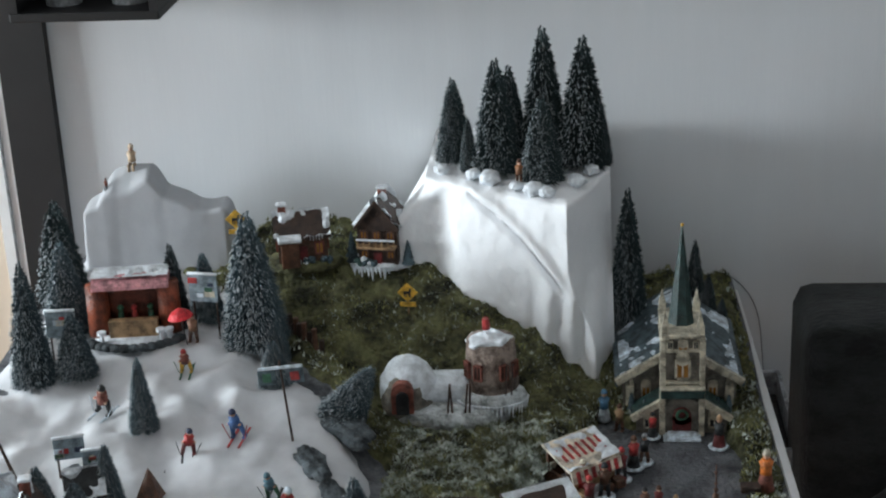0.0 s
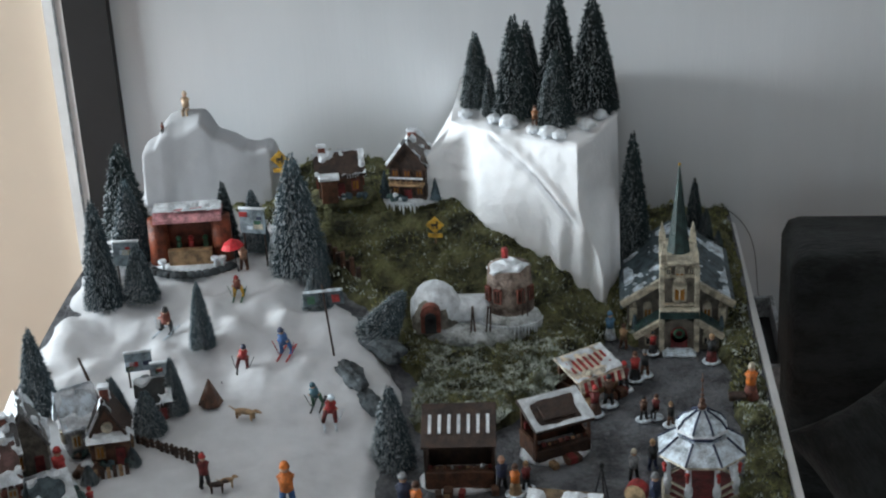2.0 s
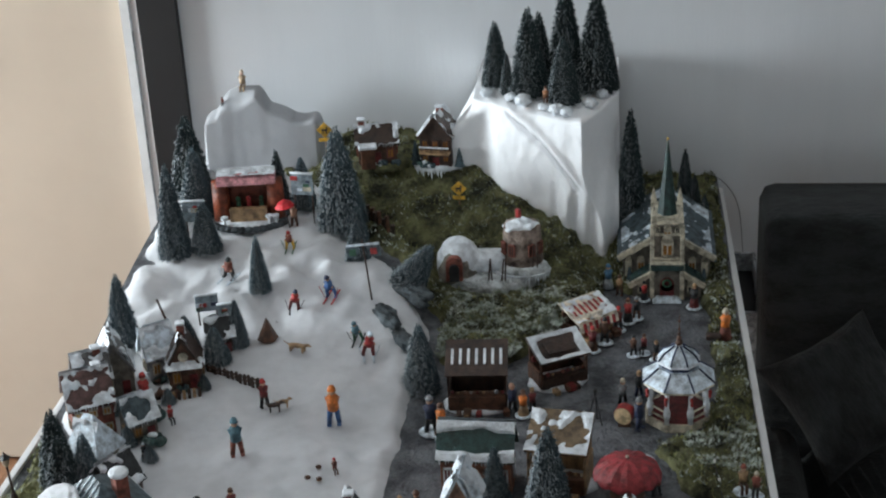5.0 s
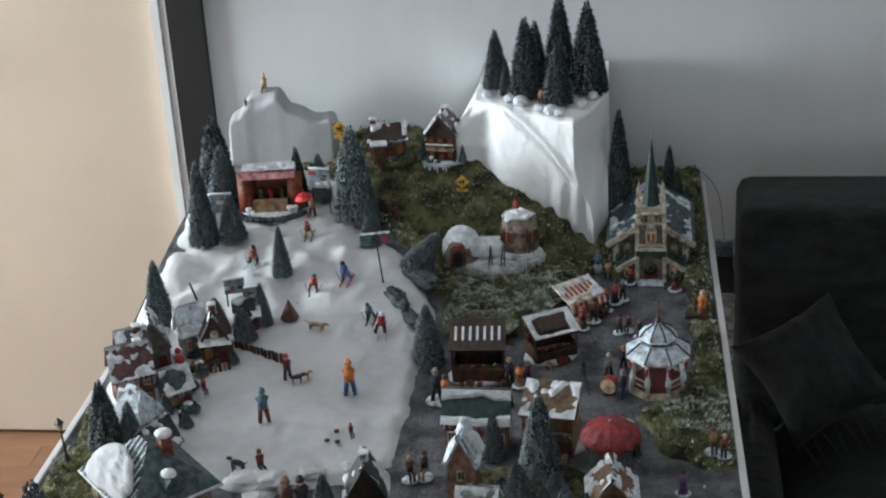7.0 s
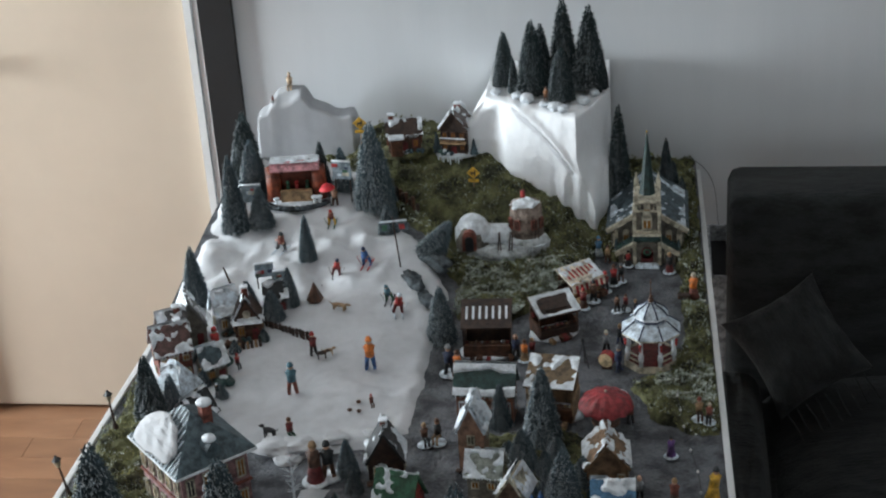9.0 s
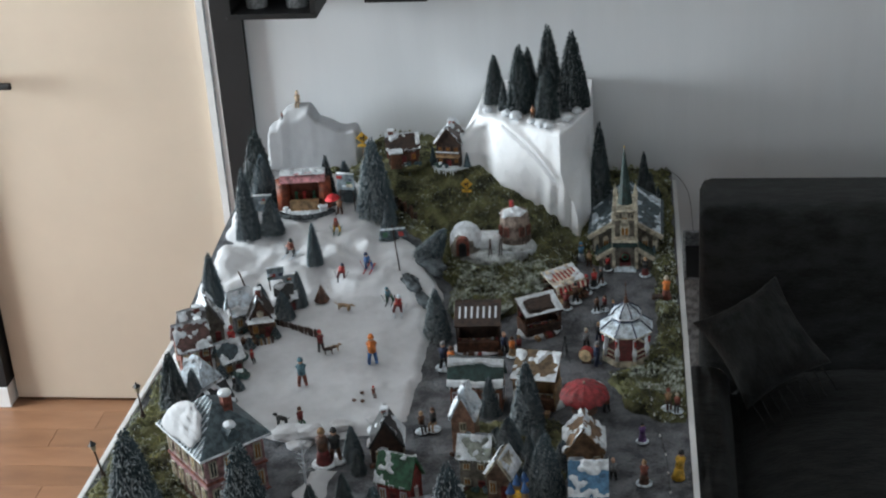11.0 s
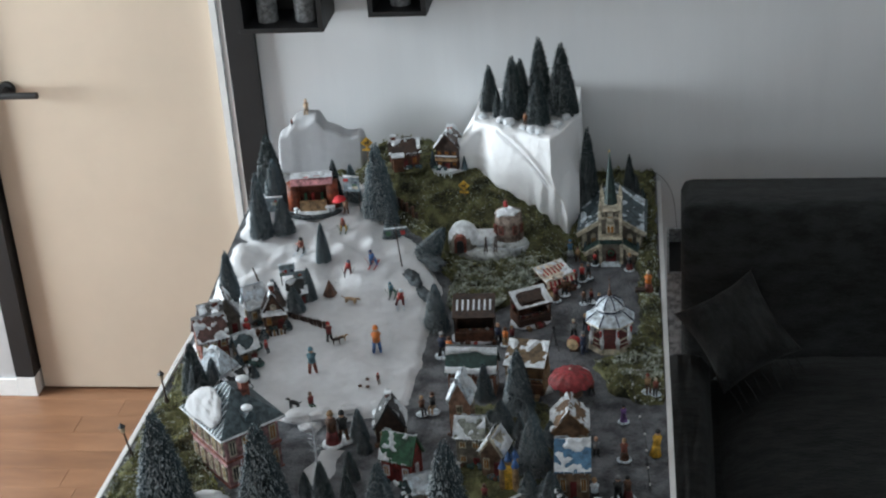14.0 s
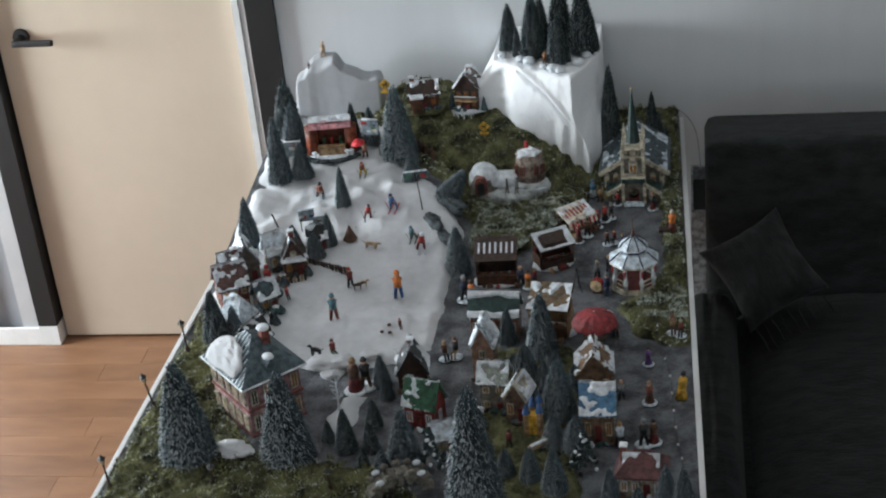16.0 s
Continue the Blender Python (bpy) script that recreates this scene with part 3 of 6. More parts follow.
# ---- white mountain and draped box at the back ----
def mountain():
    """A cloth-covered foam mountain against the wall, with a stepped peak."""
    bm = new_bm()
    n, m = 110, 44
    tops = ((-1.08, 0.9), (-1.074, 0.938), (-1.062, 0.951), (-1.042, 0.961), (-1.036, 0.98), (-1.021, 0.999), (-0.999, 1.007), (-0.956, 1.007), (-0.944, 0.99), (-0.936, 0.972), (-0.902, 0.961), (-0.882, 0.948), (-0.861, 0.945), (-0.839, 0.95), (-0.828, 0.938), (-0.823, 0.9))

    def crest(x):
        for (x0, z0), (x1, z1) in zip(tops, tops[1:]):
            if x <= x1:
                return z0 + (z1 - z0) * (x - x0) / (x1 - x0)
        return tops[-1][1]
    rows = []
    for i in range(n + 1):
        x = -1.08 + 0.257 * i / n
        h = (crest(x - 0.004) + crest(x) + crest(x + 0.004)) / 3
        lip = 0.003 + 0.03 * math.exp(-((x + 1.0) / 0.034) ** 2)
        side = sstep(0.0, 0.05, i / n) * sstep(1.0, 0.95, i / n)
        row = []
        for j in range(m + 1):
            a = j / m
            if a < 0.6:
                q = a / 0.6
                z = 0.78 + (h - lip - 0.78) * q
                y = -0.115 - 0.035 * side + 0.008 * q
            elif a < 0.8:
                q = (a - 0.6) / 0.2
                z, y = h - lip + lip * math.sin(q * 1.57), -0.107 - 0.035 * side + 0.05 * q * side
            else:
                q = (a - 0.8) / 0.2
                z, y = h - 0.1 * q * q, -0.107 + 0.015 * side + (0.05 - 0.015 * side) * q
            wave = 0.004 * noise.noise((x * 8, z * 8, 2.0)) + 0.0006 * noise.noise((x * 45, z * 45, 5.0))
            row.append(bm.verts.new((x + 0.004 * noise.noise((z * 20, j * 0.1, 7.0)), min(y + wave, -0.02), z + 0.4 * wave * (a > 0.5))))
        rows.append(row)
    for i in range(n):
        for j in range(m):
            bm.faces.new((rows[i][j], rows[i + 1][j], rows[i + 1][j + 1], rows[i][j + 1]))
    for side in (rows[0], rows[-1]):
        bm.faces.new(side)
    ob = link("snow_mountain", bm, SHADED_CLOTH, smooth=True)
    return tagged(ob, "white cloth snow mountain with a rounded stepped peak, greyed for shade", "mountain")


mountain()


def draped_box():
    """A box under a white sheet: crisp top edge, hanging folds, and a fold flung to one side."""
    bm = new_bm()
    n, m = 130, 90
    x0, x1, yb, top, foot = -0.50, -0.222, -0.02, BOX_TOP, 0.745
    rows = []
    for i in range(n + 1):
        u = i / n
        x = x0 + (x1 - x0) * u
        row = []
        for j in range(m + 1):
            v = j / m
            k = max(0.0, (v - 0.25) / 0.75)
            edge = 0.77 + 0.13 * sstep(0.3, 0.8, k)
            yf = -0.24 - 0.14 * min(1.0, u / edge) ** 0.85 + 0.7 * max(0.0, u - edge)
            if v < 0.25:
                q = v / 0.25
                y, z, xx = yb + (yf - yb) * q, top - 0.006 * q * q + 0.004 * noise.noise((x * 40, q * 6, 1)), x
            else:
                z = top - 0.006 - (top - 0.006 - foot) * k
                line = k - 0.03 - 0.9 * (u - 0.27) - 0.03 * math.sin(u * 9)
                on = sstep(0.22, 0.3, u) * sstep(0.78, 0.68, u)
                groove = on * (0.016 * math.exp(-(line / 0.022) ** 2) - 0.010 * math.exp(-((line + 0.06) / 0.04) ** 2))
                pleat = sstep(0.36, 0.58, k) * sstep(0.45, 0.62, u) * (0.0055 * math.sin(u * 48 + 3 * k) + 0.005 * math.sin(u * 21))
                soft = 0.006 * noise.noise((u * 5, k * 4, 4.0)) + 0.002 * noise.noise((u * 18, k * 13, 9.0))
                valley = 0.022 * math.exp(-((u - 0.1) / 0.05) ** 2) * sstep(0.02, 0.15, k)
                y = yf - 0.012 * math.sin(k * 3.0) + groove + valley - pleat - soft
                xx = x - 0.055 * sstep(0.16, 0.0, u) * sstep(0.03, 0.3, k) + 0.008 * k * (u - 0.5)
            row.append(bm.verts.new((xx, y, z)))
        rows.append(row)
    for i in range(n):
        for j in range(m):
            bm.faces.new((rows[i][j], rows[i][j + 1], rows[i + 1][j + 1], rows[i + 1][j]))
    ob = thing("draped_box", Matrix(), "tall box under a white draped sheet with folds", "box")
    sides = []
    for side in (rows[0], rows[-1]):
        bs = new_bm()
        hi = [bs.verts.new(v.co) for v in side]
        low = [bs.verts.new((v.co.x * 0.5 + side[0].co.x * 0.5, yb, v.co.z)) for v in side]
        for j in range(m):
            bs.faces.new((hi[j], hi[j + 1], low[j + 1], low[j]))
        bmesh.ops.remove_doubles(bs, verts=bs.verts, dist=0.0001)
        sides.append(bs)
    bmesh.ops.recalc_face_normals(bm, faces=bm.faces)
    part("front_sheet", bm, SHEET, ob, smooth=True)
    for bs in sides:
        part("side_sheet", bs, SHEET, ob, smooth=True)
    part("carton", box(new_bm(), x0 + 0.012, -0.22, foot, x1 - 0.012, yb - 0.004, top - 0.012), TAN, ob)


draped_box()
for i, (x, y, s) in enumerate(((-0.475, -0.235, 0.012), (-0.425, -0.262, 0.012), (-0.4, -0.285, 0.016), (-0.335, -0.335, 0.015), (-0.315, -0.345, 0.012), (-0.272, -0.3, 0.014), (-0.25, -0.25, 0.012), (-0.36, -0.315, 0.01))):
    bm = ball(new_bm(), at(0, 0, 0), 3)
    for v in bm.verts:
        v.co *= 1 + 0.3 * noise.noise(v.co * 2.1 + Vector((i, 0, 0)))
        v.co = Vector((v.co.x * s, v.co.y * s * 0.8, v.co.z * s * 0.7))
    ob = tagged(link("snow_lump", bm, SNOW, smooth=True), "white lump of artificial snow on the draped box", "snow lump", "snow lumps")
    ob.location = (x, y, BOX_TOP + s * 0.45)


# ---- toy buildings ----
def snow_sheet(bm, origin, u, v, nu, nv, thick, amount, seed, mat=0, border=""):
    """Raised snow with a ragged outline over a flat roof side."""
    o, u, v = Vector(origin), Vector(u), Vector(v)
    n = u.cross(v).normalized()
    if n.z < 0:
        n = -n
    nu, nv = nu * 2, nv * 2
    vs = []
    for i in range(nu + 1):
        for j in range(nv + 1):
            a, b = i / nu, j / nv
            p = o + u * a + v * b
            k = 0.45 * (2 * b - 1) ** 2 - 0.3 + 0.25 * (2 * a - 1) ** 4 + noise.noise((p.x * 32 + seed, p.y * 32, p.z * 32 + seed)) + 0.6 * noise.noise((p.x * 95, p.y * 95 + seed, p.z * 95)) + amount
            if border:
                far = max(abs(2 * a - 1), abs(2 * b - 1)) if border == "frame" else abs(2 * b - 1) + 0.25 * abs(2 * a - 1)
                k = 3.0 * (far - 0.68) + 0.55 * noise.noise((p.x * 45 + seed, p.y * 45, p.z * 45)) + amount
            vs.append(bm.verts.new(p + n * (thick * max(-0.5, min(1.0, k * 4)))))
    for i in range(nu):
        for j in range(nv):
            q = [vs[i * (nv + 1) + j], vs[(i + 1) * (nv + 1) + j], vs[(i + 1) * (nv + 1) + j + 1], vs[i * (nv + 1) + j + 1]]
            f = bm.faces.new(q)
            f.material_index, f.smooth = mat, True


def gable_roof(bm, w, d, z, rise, over=0.006, t=0.004):
    """A ridge along x: two sloping slabs."""
    a = math.atan2(rise, d / 2)
    l = math.hypot(rise, d / 2) + over
    for s in (-1, 1):
        m = Matrix.Translation((0, 0, z + rise)) @ Matrix.Rotation(-s * a if s > 0 else a, 4, "X")
        box(bm, -w / 2 - over, 0, -t / 2, w / 2 + over, s * l, t / 2, turn=m)


def hip_roof(bm, w, d, z, rise, over=0.008, ridge=0.3):
    p = [(-w / 2 - over, -d / 2 - over), (w / 2 + over, -d / 2 - over), (w / 2 + over, d / 2 + over), (-w / 2 - over, d / 2 + over)]
    lo = [bm.verts.new((*q, z)) for q in p]
    lo2 = [bm.verts.new((*q, z - 0.004)) for q in p]
    r = [bm.verts.new((-w * ridge / 2, 0, z + rise)), bm.verts.new((w * ridge / 2, 0, z + rise))]
    for f in ((lo[0], lo[1], r[1], r[0]), (lo[1], lo[2], r[1]), (lo[2], lo[3], r[0], r[1]), (lo[3], lo[0], r[0])):
        bm.faces.new(f)
    bm.faces.new(lo2[::-1])
    for i in range(4):
        bm.faces.new((lo2[i], lo2[(i + 1) % 4], lo[(i + 1) % 4], lo[i]))


def toy_window(parent, m, w, h, pane, frame_mat, arch=False):
    """A framed pane set proud of a wall; m has its face along -y."""
    bm = new_bm()
    t = min(w, h) * 0.16
    for q in ((-w / 2, 0, -w / 2 + t, h), (w / 2 - t, 0, w / 2, h), (-w / 2, 0, w / 2, t), (-w / 2, h - t, w / 2, h), (-t / 3, t, t / 3, h - t)):
        box(bm, q[0], -0.0035, q[1], q[2], 0.001, q[3])
    if arch:
        cone(bm, pose(0, 0.001, h - t / 2, 90), w / 2, w / 2, 0.0042, 12)
    bm.transform(m)
    f = part("window", bm, frame_mat, parent)
    bm = box(new_bm(), -w / 2 + t / 2, -0.002, t / 2, w / 2 - t / 2, 0.0008, h - t / 2)
    bm.transform(m)
    link("pane", bm, pane, f)


def walls_of(w, d, h, rise=0.0):
    """A solid body with gable ends over x."""
    bm = new_bm()
    if not rise:
        return box(bm, -w / 2, -d / 2, 0, w / 2, d / 2, h, bevel=0.001)
    prof = ((-d / 2, 0), (d / 2, 0), (d / 2, h), (0, h + rise), (-d / 2, h))
    a = [bm.verts.new((-w / 2, y, z)) for y, z in prof]
    b = [bm.verts.new((w / 2, y, z)) for y, z in prof]
    bm.faces.new(a[::-1])
    bm.faces.new(b)
    for i in range(5):
        bm.faces.new((a[i], a[(i + 1) % 5], b[(i + 1) % 5], b[i]))
    return bm


def mound(r, h, seed, mat_seed=0, sx=1.0, sy=1.0):
    """A low uneven base with a soft rim."""
    bm = cone(new_bm(), pose(0, 0, 0), 1.0, 0.86, 1.0, 22)
    for v in bm.verts:
        k = 1 + 0.14 * noise.noise((v.co.x * 1.7 + seed, v.co.y * 1.7, seed))
        v.co = Vector((v.co.x * r * sx * k, v.co.y * r * sy * k, v.co.z * h))
    return bm


def house(name, x, y, turn, w, d, h, rise, wall, roof, label, amount=0.15, trim=IVORY, pane=GLOW, kind="gable", chimney=None, base=None, front=2, gable_front=False, group="toy houses", cat="toy house", sink=0.0, storeys=1, door_mat=DEEPRED, border=""):
    """A small painted house. gable_front: the gable end faces the front."""
    ob = thing(name, pose(x, y, top(x, y) - sink, 0, 0, turn), label, cat, group)
    z0 = 0.0
    if base:
        part("base", mound(max(w, d) * 0.82, 0.010, x * 9, sx=1.0 if w >= d else d / w * 0.8, sy=0.8), base, ob, "snowy base", smooth=True)
        z0 = 0.008
    lift = Matrix.Translation((0, 0, z0)) @ (Matrix.Rotation(radians(90), 4, "Z") if gable_front else Matrix())
    ww, dd = (d, w) if gable_front else (w, d)
    bm = walls_of(ww, dd, h, rise if kind == "gable" else 0.0)
    bm.transform(lift)
    part("wall", bm, wall, ob)
    bm = new_bm()
    if kind == "gable":
        gable_roof(bm, ww, dd, h, rise)
    else:
        hip_roof(bm, ww, dd, h, rise)
    bm.transform(lift)
    part("roof", bm, roof, ob)
    if amount > -0.5:
        bm = new_bm()
        l, o = math.hypot(rise, dd / 2), 0.006
        if kind == "gable":
            for s in (-1, 1):
                ey, ez = s * (dd / 2 + o * dd / 2 / l), h - o * rise / l
                snow_sheet(bm, (-ww / 2 - o, 0, h + rise + 0.003), (ww + 2 * o, 0, 0), (0, ey, ez - h - rise), 14, 10, 0.005, amount, x * 31 + s, border=border)
        else:
            snow_sheet(bm, (-ww * 0.42, -dd * 0.44, h + 0.004), (ww * 0.84, 0, 0), (0, dd * 0.36, rise * 0.8), 12, 8, 0.004, amount, x * 31)
        bm.transform(lift)
        part("roof_snow", bm, SNOW, ob, "white painted snow", smooth=True)
    if chimney:
        cx, cy, ch = chimney
        c = part("chimney", box(new_bm(), cx - 0.006, cy - 0.006, h, cx + 0.006, cy + 0.006, h + rise + ch, bevel=0.001), BRICK, ob, "brick chimney")
        c.location.z = z0
        c = part("chimney_cap", box(new_bm(), cx - 0.008, cy - 0.008, h + rise + ch, cx + 0.008, cy + 0.008, h + rise + ch + 0.004, bevel=0.0015), SNOW, ob, "snow on the chimney")
        c.location.z = z0
    rnd = random.Random(int(abs(x * 1000) + abs(y * 3000)))
    bm = new_bm()
    eave = (dd / 2 + 0.004) if kind == "gable" else dd / 2 + 0.006
    for side in (-1, 1):
        for i in range(int(ww / 0.0045)):
            if rnd.random() < 0.7:
                cone(bm, pose(-ww / 2 + i * 0.0045, side * eave, h - 0.001, 180), 0.0018, 0.0003, rnd.uniform(0.003, 0.009), 5)
    bm.transform(lift)
    tagged(part("icicles", bm, SNOW, ob, "icicles along the eaves"), kind="stuff")
    for i in range(4):
        bx = rnd.uniform(-0.5, 0.5) * w
        bm = new_bm()
        for q in range(7):
            r = rnd.uniform(0.003, 0.006)
            ball(bm, at(bx + rnd.uniform(-0.007, 0.007), -d / 2 - 0.007 + rnd.uniform(-0.004, 0.004), z0 + r * rnd.uniform(0.5, 1.6), r), 1)
        part("bush", bm, (PINE_BLUE, DARKGREEN, SNOW, BROWN)[rnd.randrange(4)], ob)
    s = h / storeys
    for k in range(storeys):
        for i in range(front):
            cx = (i + 0.5) / front * w - w / 2
            if k == 0 and i == front // 2 and door_mat:
                bm = box(new_bm(), cx - 0.0065, -d / 2 - 0.003, z0, cx + 0.0065, -d / 2 + 0.001, z0 + s * 0.62, bevel=0.0008)
                part("door", bm, door_mat, ob)
            else:
                toy_window(ob, pose(cx, -d / 2, z0 + s * (k + 0.3)), min(0.014, w / front * 0.6), s * 0.45, pane, trim)
        for sx in (-1, 1):
            toy_window(ob, pose(sx * w / 2, 0, z0 + s * (k + 0.3), 0, 0, 90 * sx), 0.011, s * 0.42, pane, trim)
    return ob


house("grey_cottage", -0.975, -1.03, 40, 0.045, 0.045, 0.035, 0.035, STONE, SLATE, "small grey cottage under patchy snow", 0.15, TAN, front=2)
house("dark_gable_house", -0.9, -0.775, 20, 0.04, 0.035, 0.03, 0.03, DARKWOOD, DARK, "tiny dark gabled house among the trees", 0.0, TAN, front=2)

# two cabins on the moss hill
cab = house("log_cabin", -0.696, -0.235, 12, 0.075, 0.05, 0.045, 0.03, BROWN, DARKWOOD, "dark log cabin with red trim and snowy roof on the hill", -0.2, BRICK, chimney=(-0.028, 0.0, 0.012), base=MOSS, front=3)
part("annexe", box(new_bm(), -0.034, -0.045, 0.008, -0.006, -0.026, 0.05, bevel=0.001), paint(0.11, 0.045, 0.022), cab, "orange lit front annexe")
part("annexe_roof", box(new_bm(), -0.038, -0.05, 0.05, -0.002, -0.022, 0.056, bevel=0.002), SNOW, cab, "snowy annexe roof")
cab = house("log_cabin", -0.571, -0.235, -8, 0.062, 0.06, 0.062, 0.04, DARKWOOD, DARKWOOD, "tall dark log cabin with balcony, snow and icicles", 0.05, BROWN, chimney=(0.0, 0.012, 0.006), base=SNOW, front=3, gable_front=True, storeys=2)
part("balcony", box(new_bm(), -0.03, -0.044, 0.036, 0.03, -0.029, 0.04, bevel=0.0008), TAN, cab, "wooden balcony")
for i in range(7):
    part("baluster", box(new_bm(), -0.029 + i * 0.0095, -0.0435, 0.04, -0.0275 + i * 0.0095, -0.042, 0.05), TAN, cab)
part("balcony_rail", box(new_bm(), -0.03, -0.044, 0.05, 0.03, -0.0415, 0.0525), SNOW, cab)
bm = new_bm()
for i in range(16):
    a = -2.6 + i * 0.13 - 0.55
    cone(bm, pose(0.05 * math.cos(a), 0.042 * math.sin(a), 0.008, 180), 0.004, 0.0005, 0.012 + 0.006 * (i % 3), 6)
part("icicles", bm, SNOW, cab, "white icicles on the base edge")
for dx, dy, hh in ((-0.05, 0.0, 0.04), (0.045, -0.022, 0.038), (0.047, 0.012, 0.03), (-0.042, -0.022, 0.026)):
    bm = new_bm()
    for k in range(4):
        cone(bm, pose(dx, dy, 0.008 + hh * 0.22 * k), 0.011 * (1 - k * 0.2), 0.003 * (1 - k * 0.25), hh * 0.34, 9)
    part("fir", bm, PINE_BLUE, cab, "small green fir beside the cabin")


HUTSTONE = material("brown_toy_stone", (0.13, 0.085, 0.065), 0.85, var=0.4, scale=60, bump=0.7, bump_scale=150, second=(0.24, 0.19, 0.16))
FROSTED = material("frosted_snow", (0.3, 0.32, 0.31), 0.9, var=0.2, scale=55, bump=0.9, bump_scale=160, second=(0.55, 0.58, 0.59))


def icy_hut():
    """A snow-covered dome and a round tower on one snowy base."""
    ob = thing("snow_hut", pose(-0.453, -0.487, top(-0.453, -0.487) - 0.004, 0, 0, 2), "snow-covered stone igloo and round tower on one base", "toy house", "toy houses")
    part("base", mound(0.1, 0.02, 3.1, sx=1.0, sy=0.55), FROSTED, ob, "frosted base", smooth=True)
    bm = ball(new_bm(), at(-0.062, 0.0, 0.02, 0.038, 0.036, 0.058), 3)
    part("dome", bm, STONE, ob, smooth=True)
    bm = ball(new_bm(), at(-0.06, 0.006, 0.036, 0.042, 0.037, 0.05), 3)
    for v in bm.verts:
        v.co += 0.003 * noise.noise_vector(v.co * 60)
    part("dome_snow", bm, SNOW, ob, "snow over the dome", smooth=True)
    part("door_arch", box(cone(new_bm(), pose(-0.066, -0.027, 0.05, 90), 0.0155, 0.0155, 0.014, 18), -0.0815, -0.041, 0.018, -0.0505, -0.027, 0.05), BRICK, ob, "red brick door arch")
    part("door", box(cone(new_bm(), pose(-0.066, -0.029, 0.044, 90), 0.009, 0.009, 0.0145, 14), -0.075, -0.0435, 0.018, -0.057, -0.029, 0.044), DARK, ob, "dark doorway")
    part("snow_bridge", box(new_bm(), -0.05, -0.012, 0.015, 0.03, 0.04, 0.052, bevel=0.012), SNOW, ob, "bank of snow between dome and tower", smooth=True)
    part("tower", cone(new_bm(), pose(0.058, 0.018, 0.02), 0.04, 0.034, 0.085, 20), HUTSTONE, ob, smooth=True)
    bm = ball(new_bm(), at(0.056, 0.02, 0.102, 0.035, 0.033, 0.009), 4)
    for v in bm.verts:
        v.co += 0.007 * noise.noise_vector(v.co * 55)
    part("tower_snow", bm, SNOW, ob, "thick snow cap", smooth=True)
    for i in range(26):
        a = 3.3 + i * 0.12
        part("icicle", cone(new_bm(), pose(0.058 + 0.05 * math.cos(a), 0.036 * math.sin(a), 0.024, 180), 0.0032, 0.0004, 0.012 + 0.005 * (i % 3), 6), SNOW, ob)
    part("skirt_snow", mound(0.046, 0.014, 8.0, sx=1.1, sy=0.8), FROSTED, ob, smooth=True).location = (0.058, 0.0, 0.02)
    part("chimney", cone(new_bm(), pose(0.052, 0.022, 0.118), 0.006, 0.005, 0.016, 8), RED, ob, "red chimney")
    for a in (-150, -118, -62, -30):
        m = pose(0.058, 0.018, 0.055) @ pose(0.0375 * math.cos(radians(a)), 0.0375 * math.sin(radians(a)), 0, 0, 0, a + 90)
        toy_window(ob, m, 0.013, 0.024, DARKWOOD, BRICK)
    for sx, lean in ((-0.004, 5), (0.004, -4), (0.02, 6), (0.027, 2)):
        bm = box(new_bm(), -0.0014, -0.0008, 0, 0.0014, 0.0008, 0.052)
        bm.transform(pose(sx, -0.046, 0.01, -12, lean, 0))
        part("ski", bm, DARKWOOD, ob, "dark upright ski")
    for sx in (0.078, 0.086):
        bm = box(new_bm(), -0.001, -0.001, 0, 0.001, 0.001, 0.045)
        bm.transform(pose(sx, -0.032, 0.04, -14, 4, 0))
        part("ski_pole", bm, DARKWOOD, ob)


icy_hut()


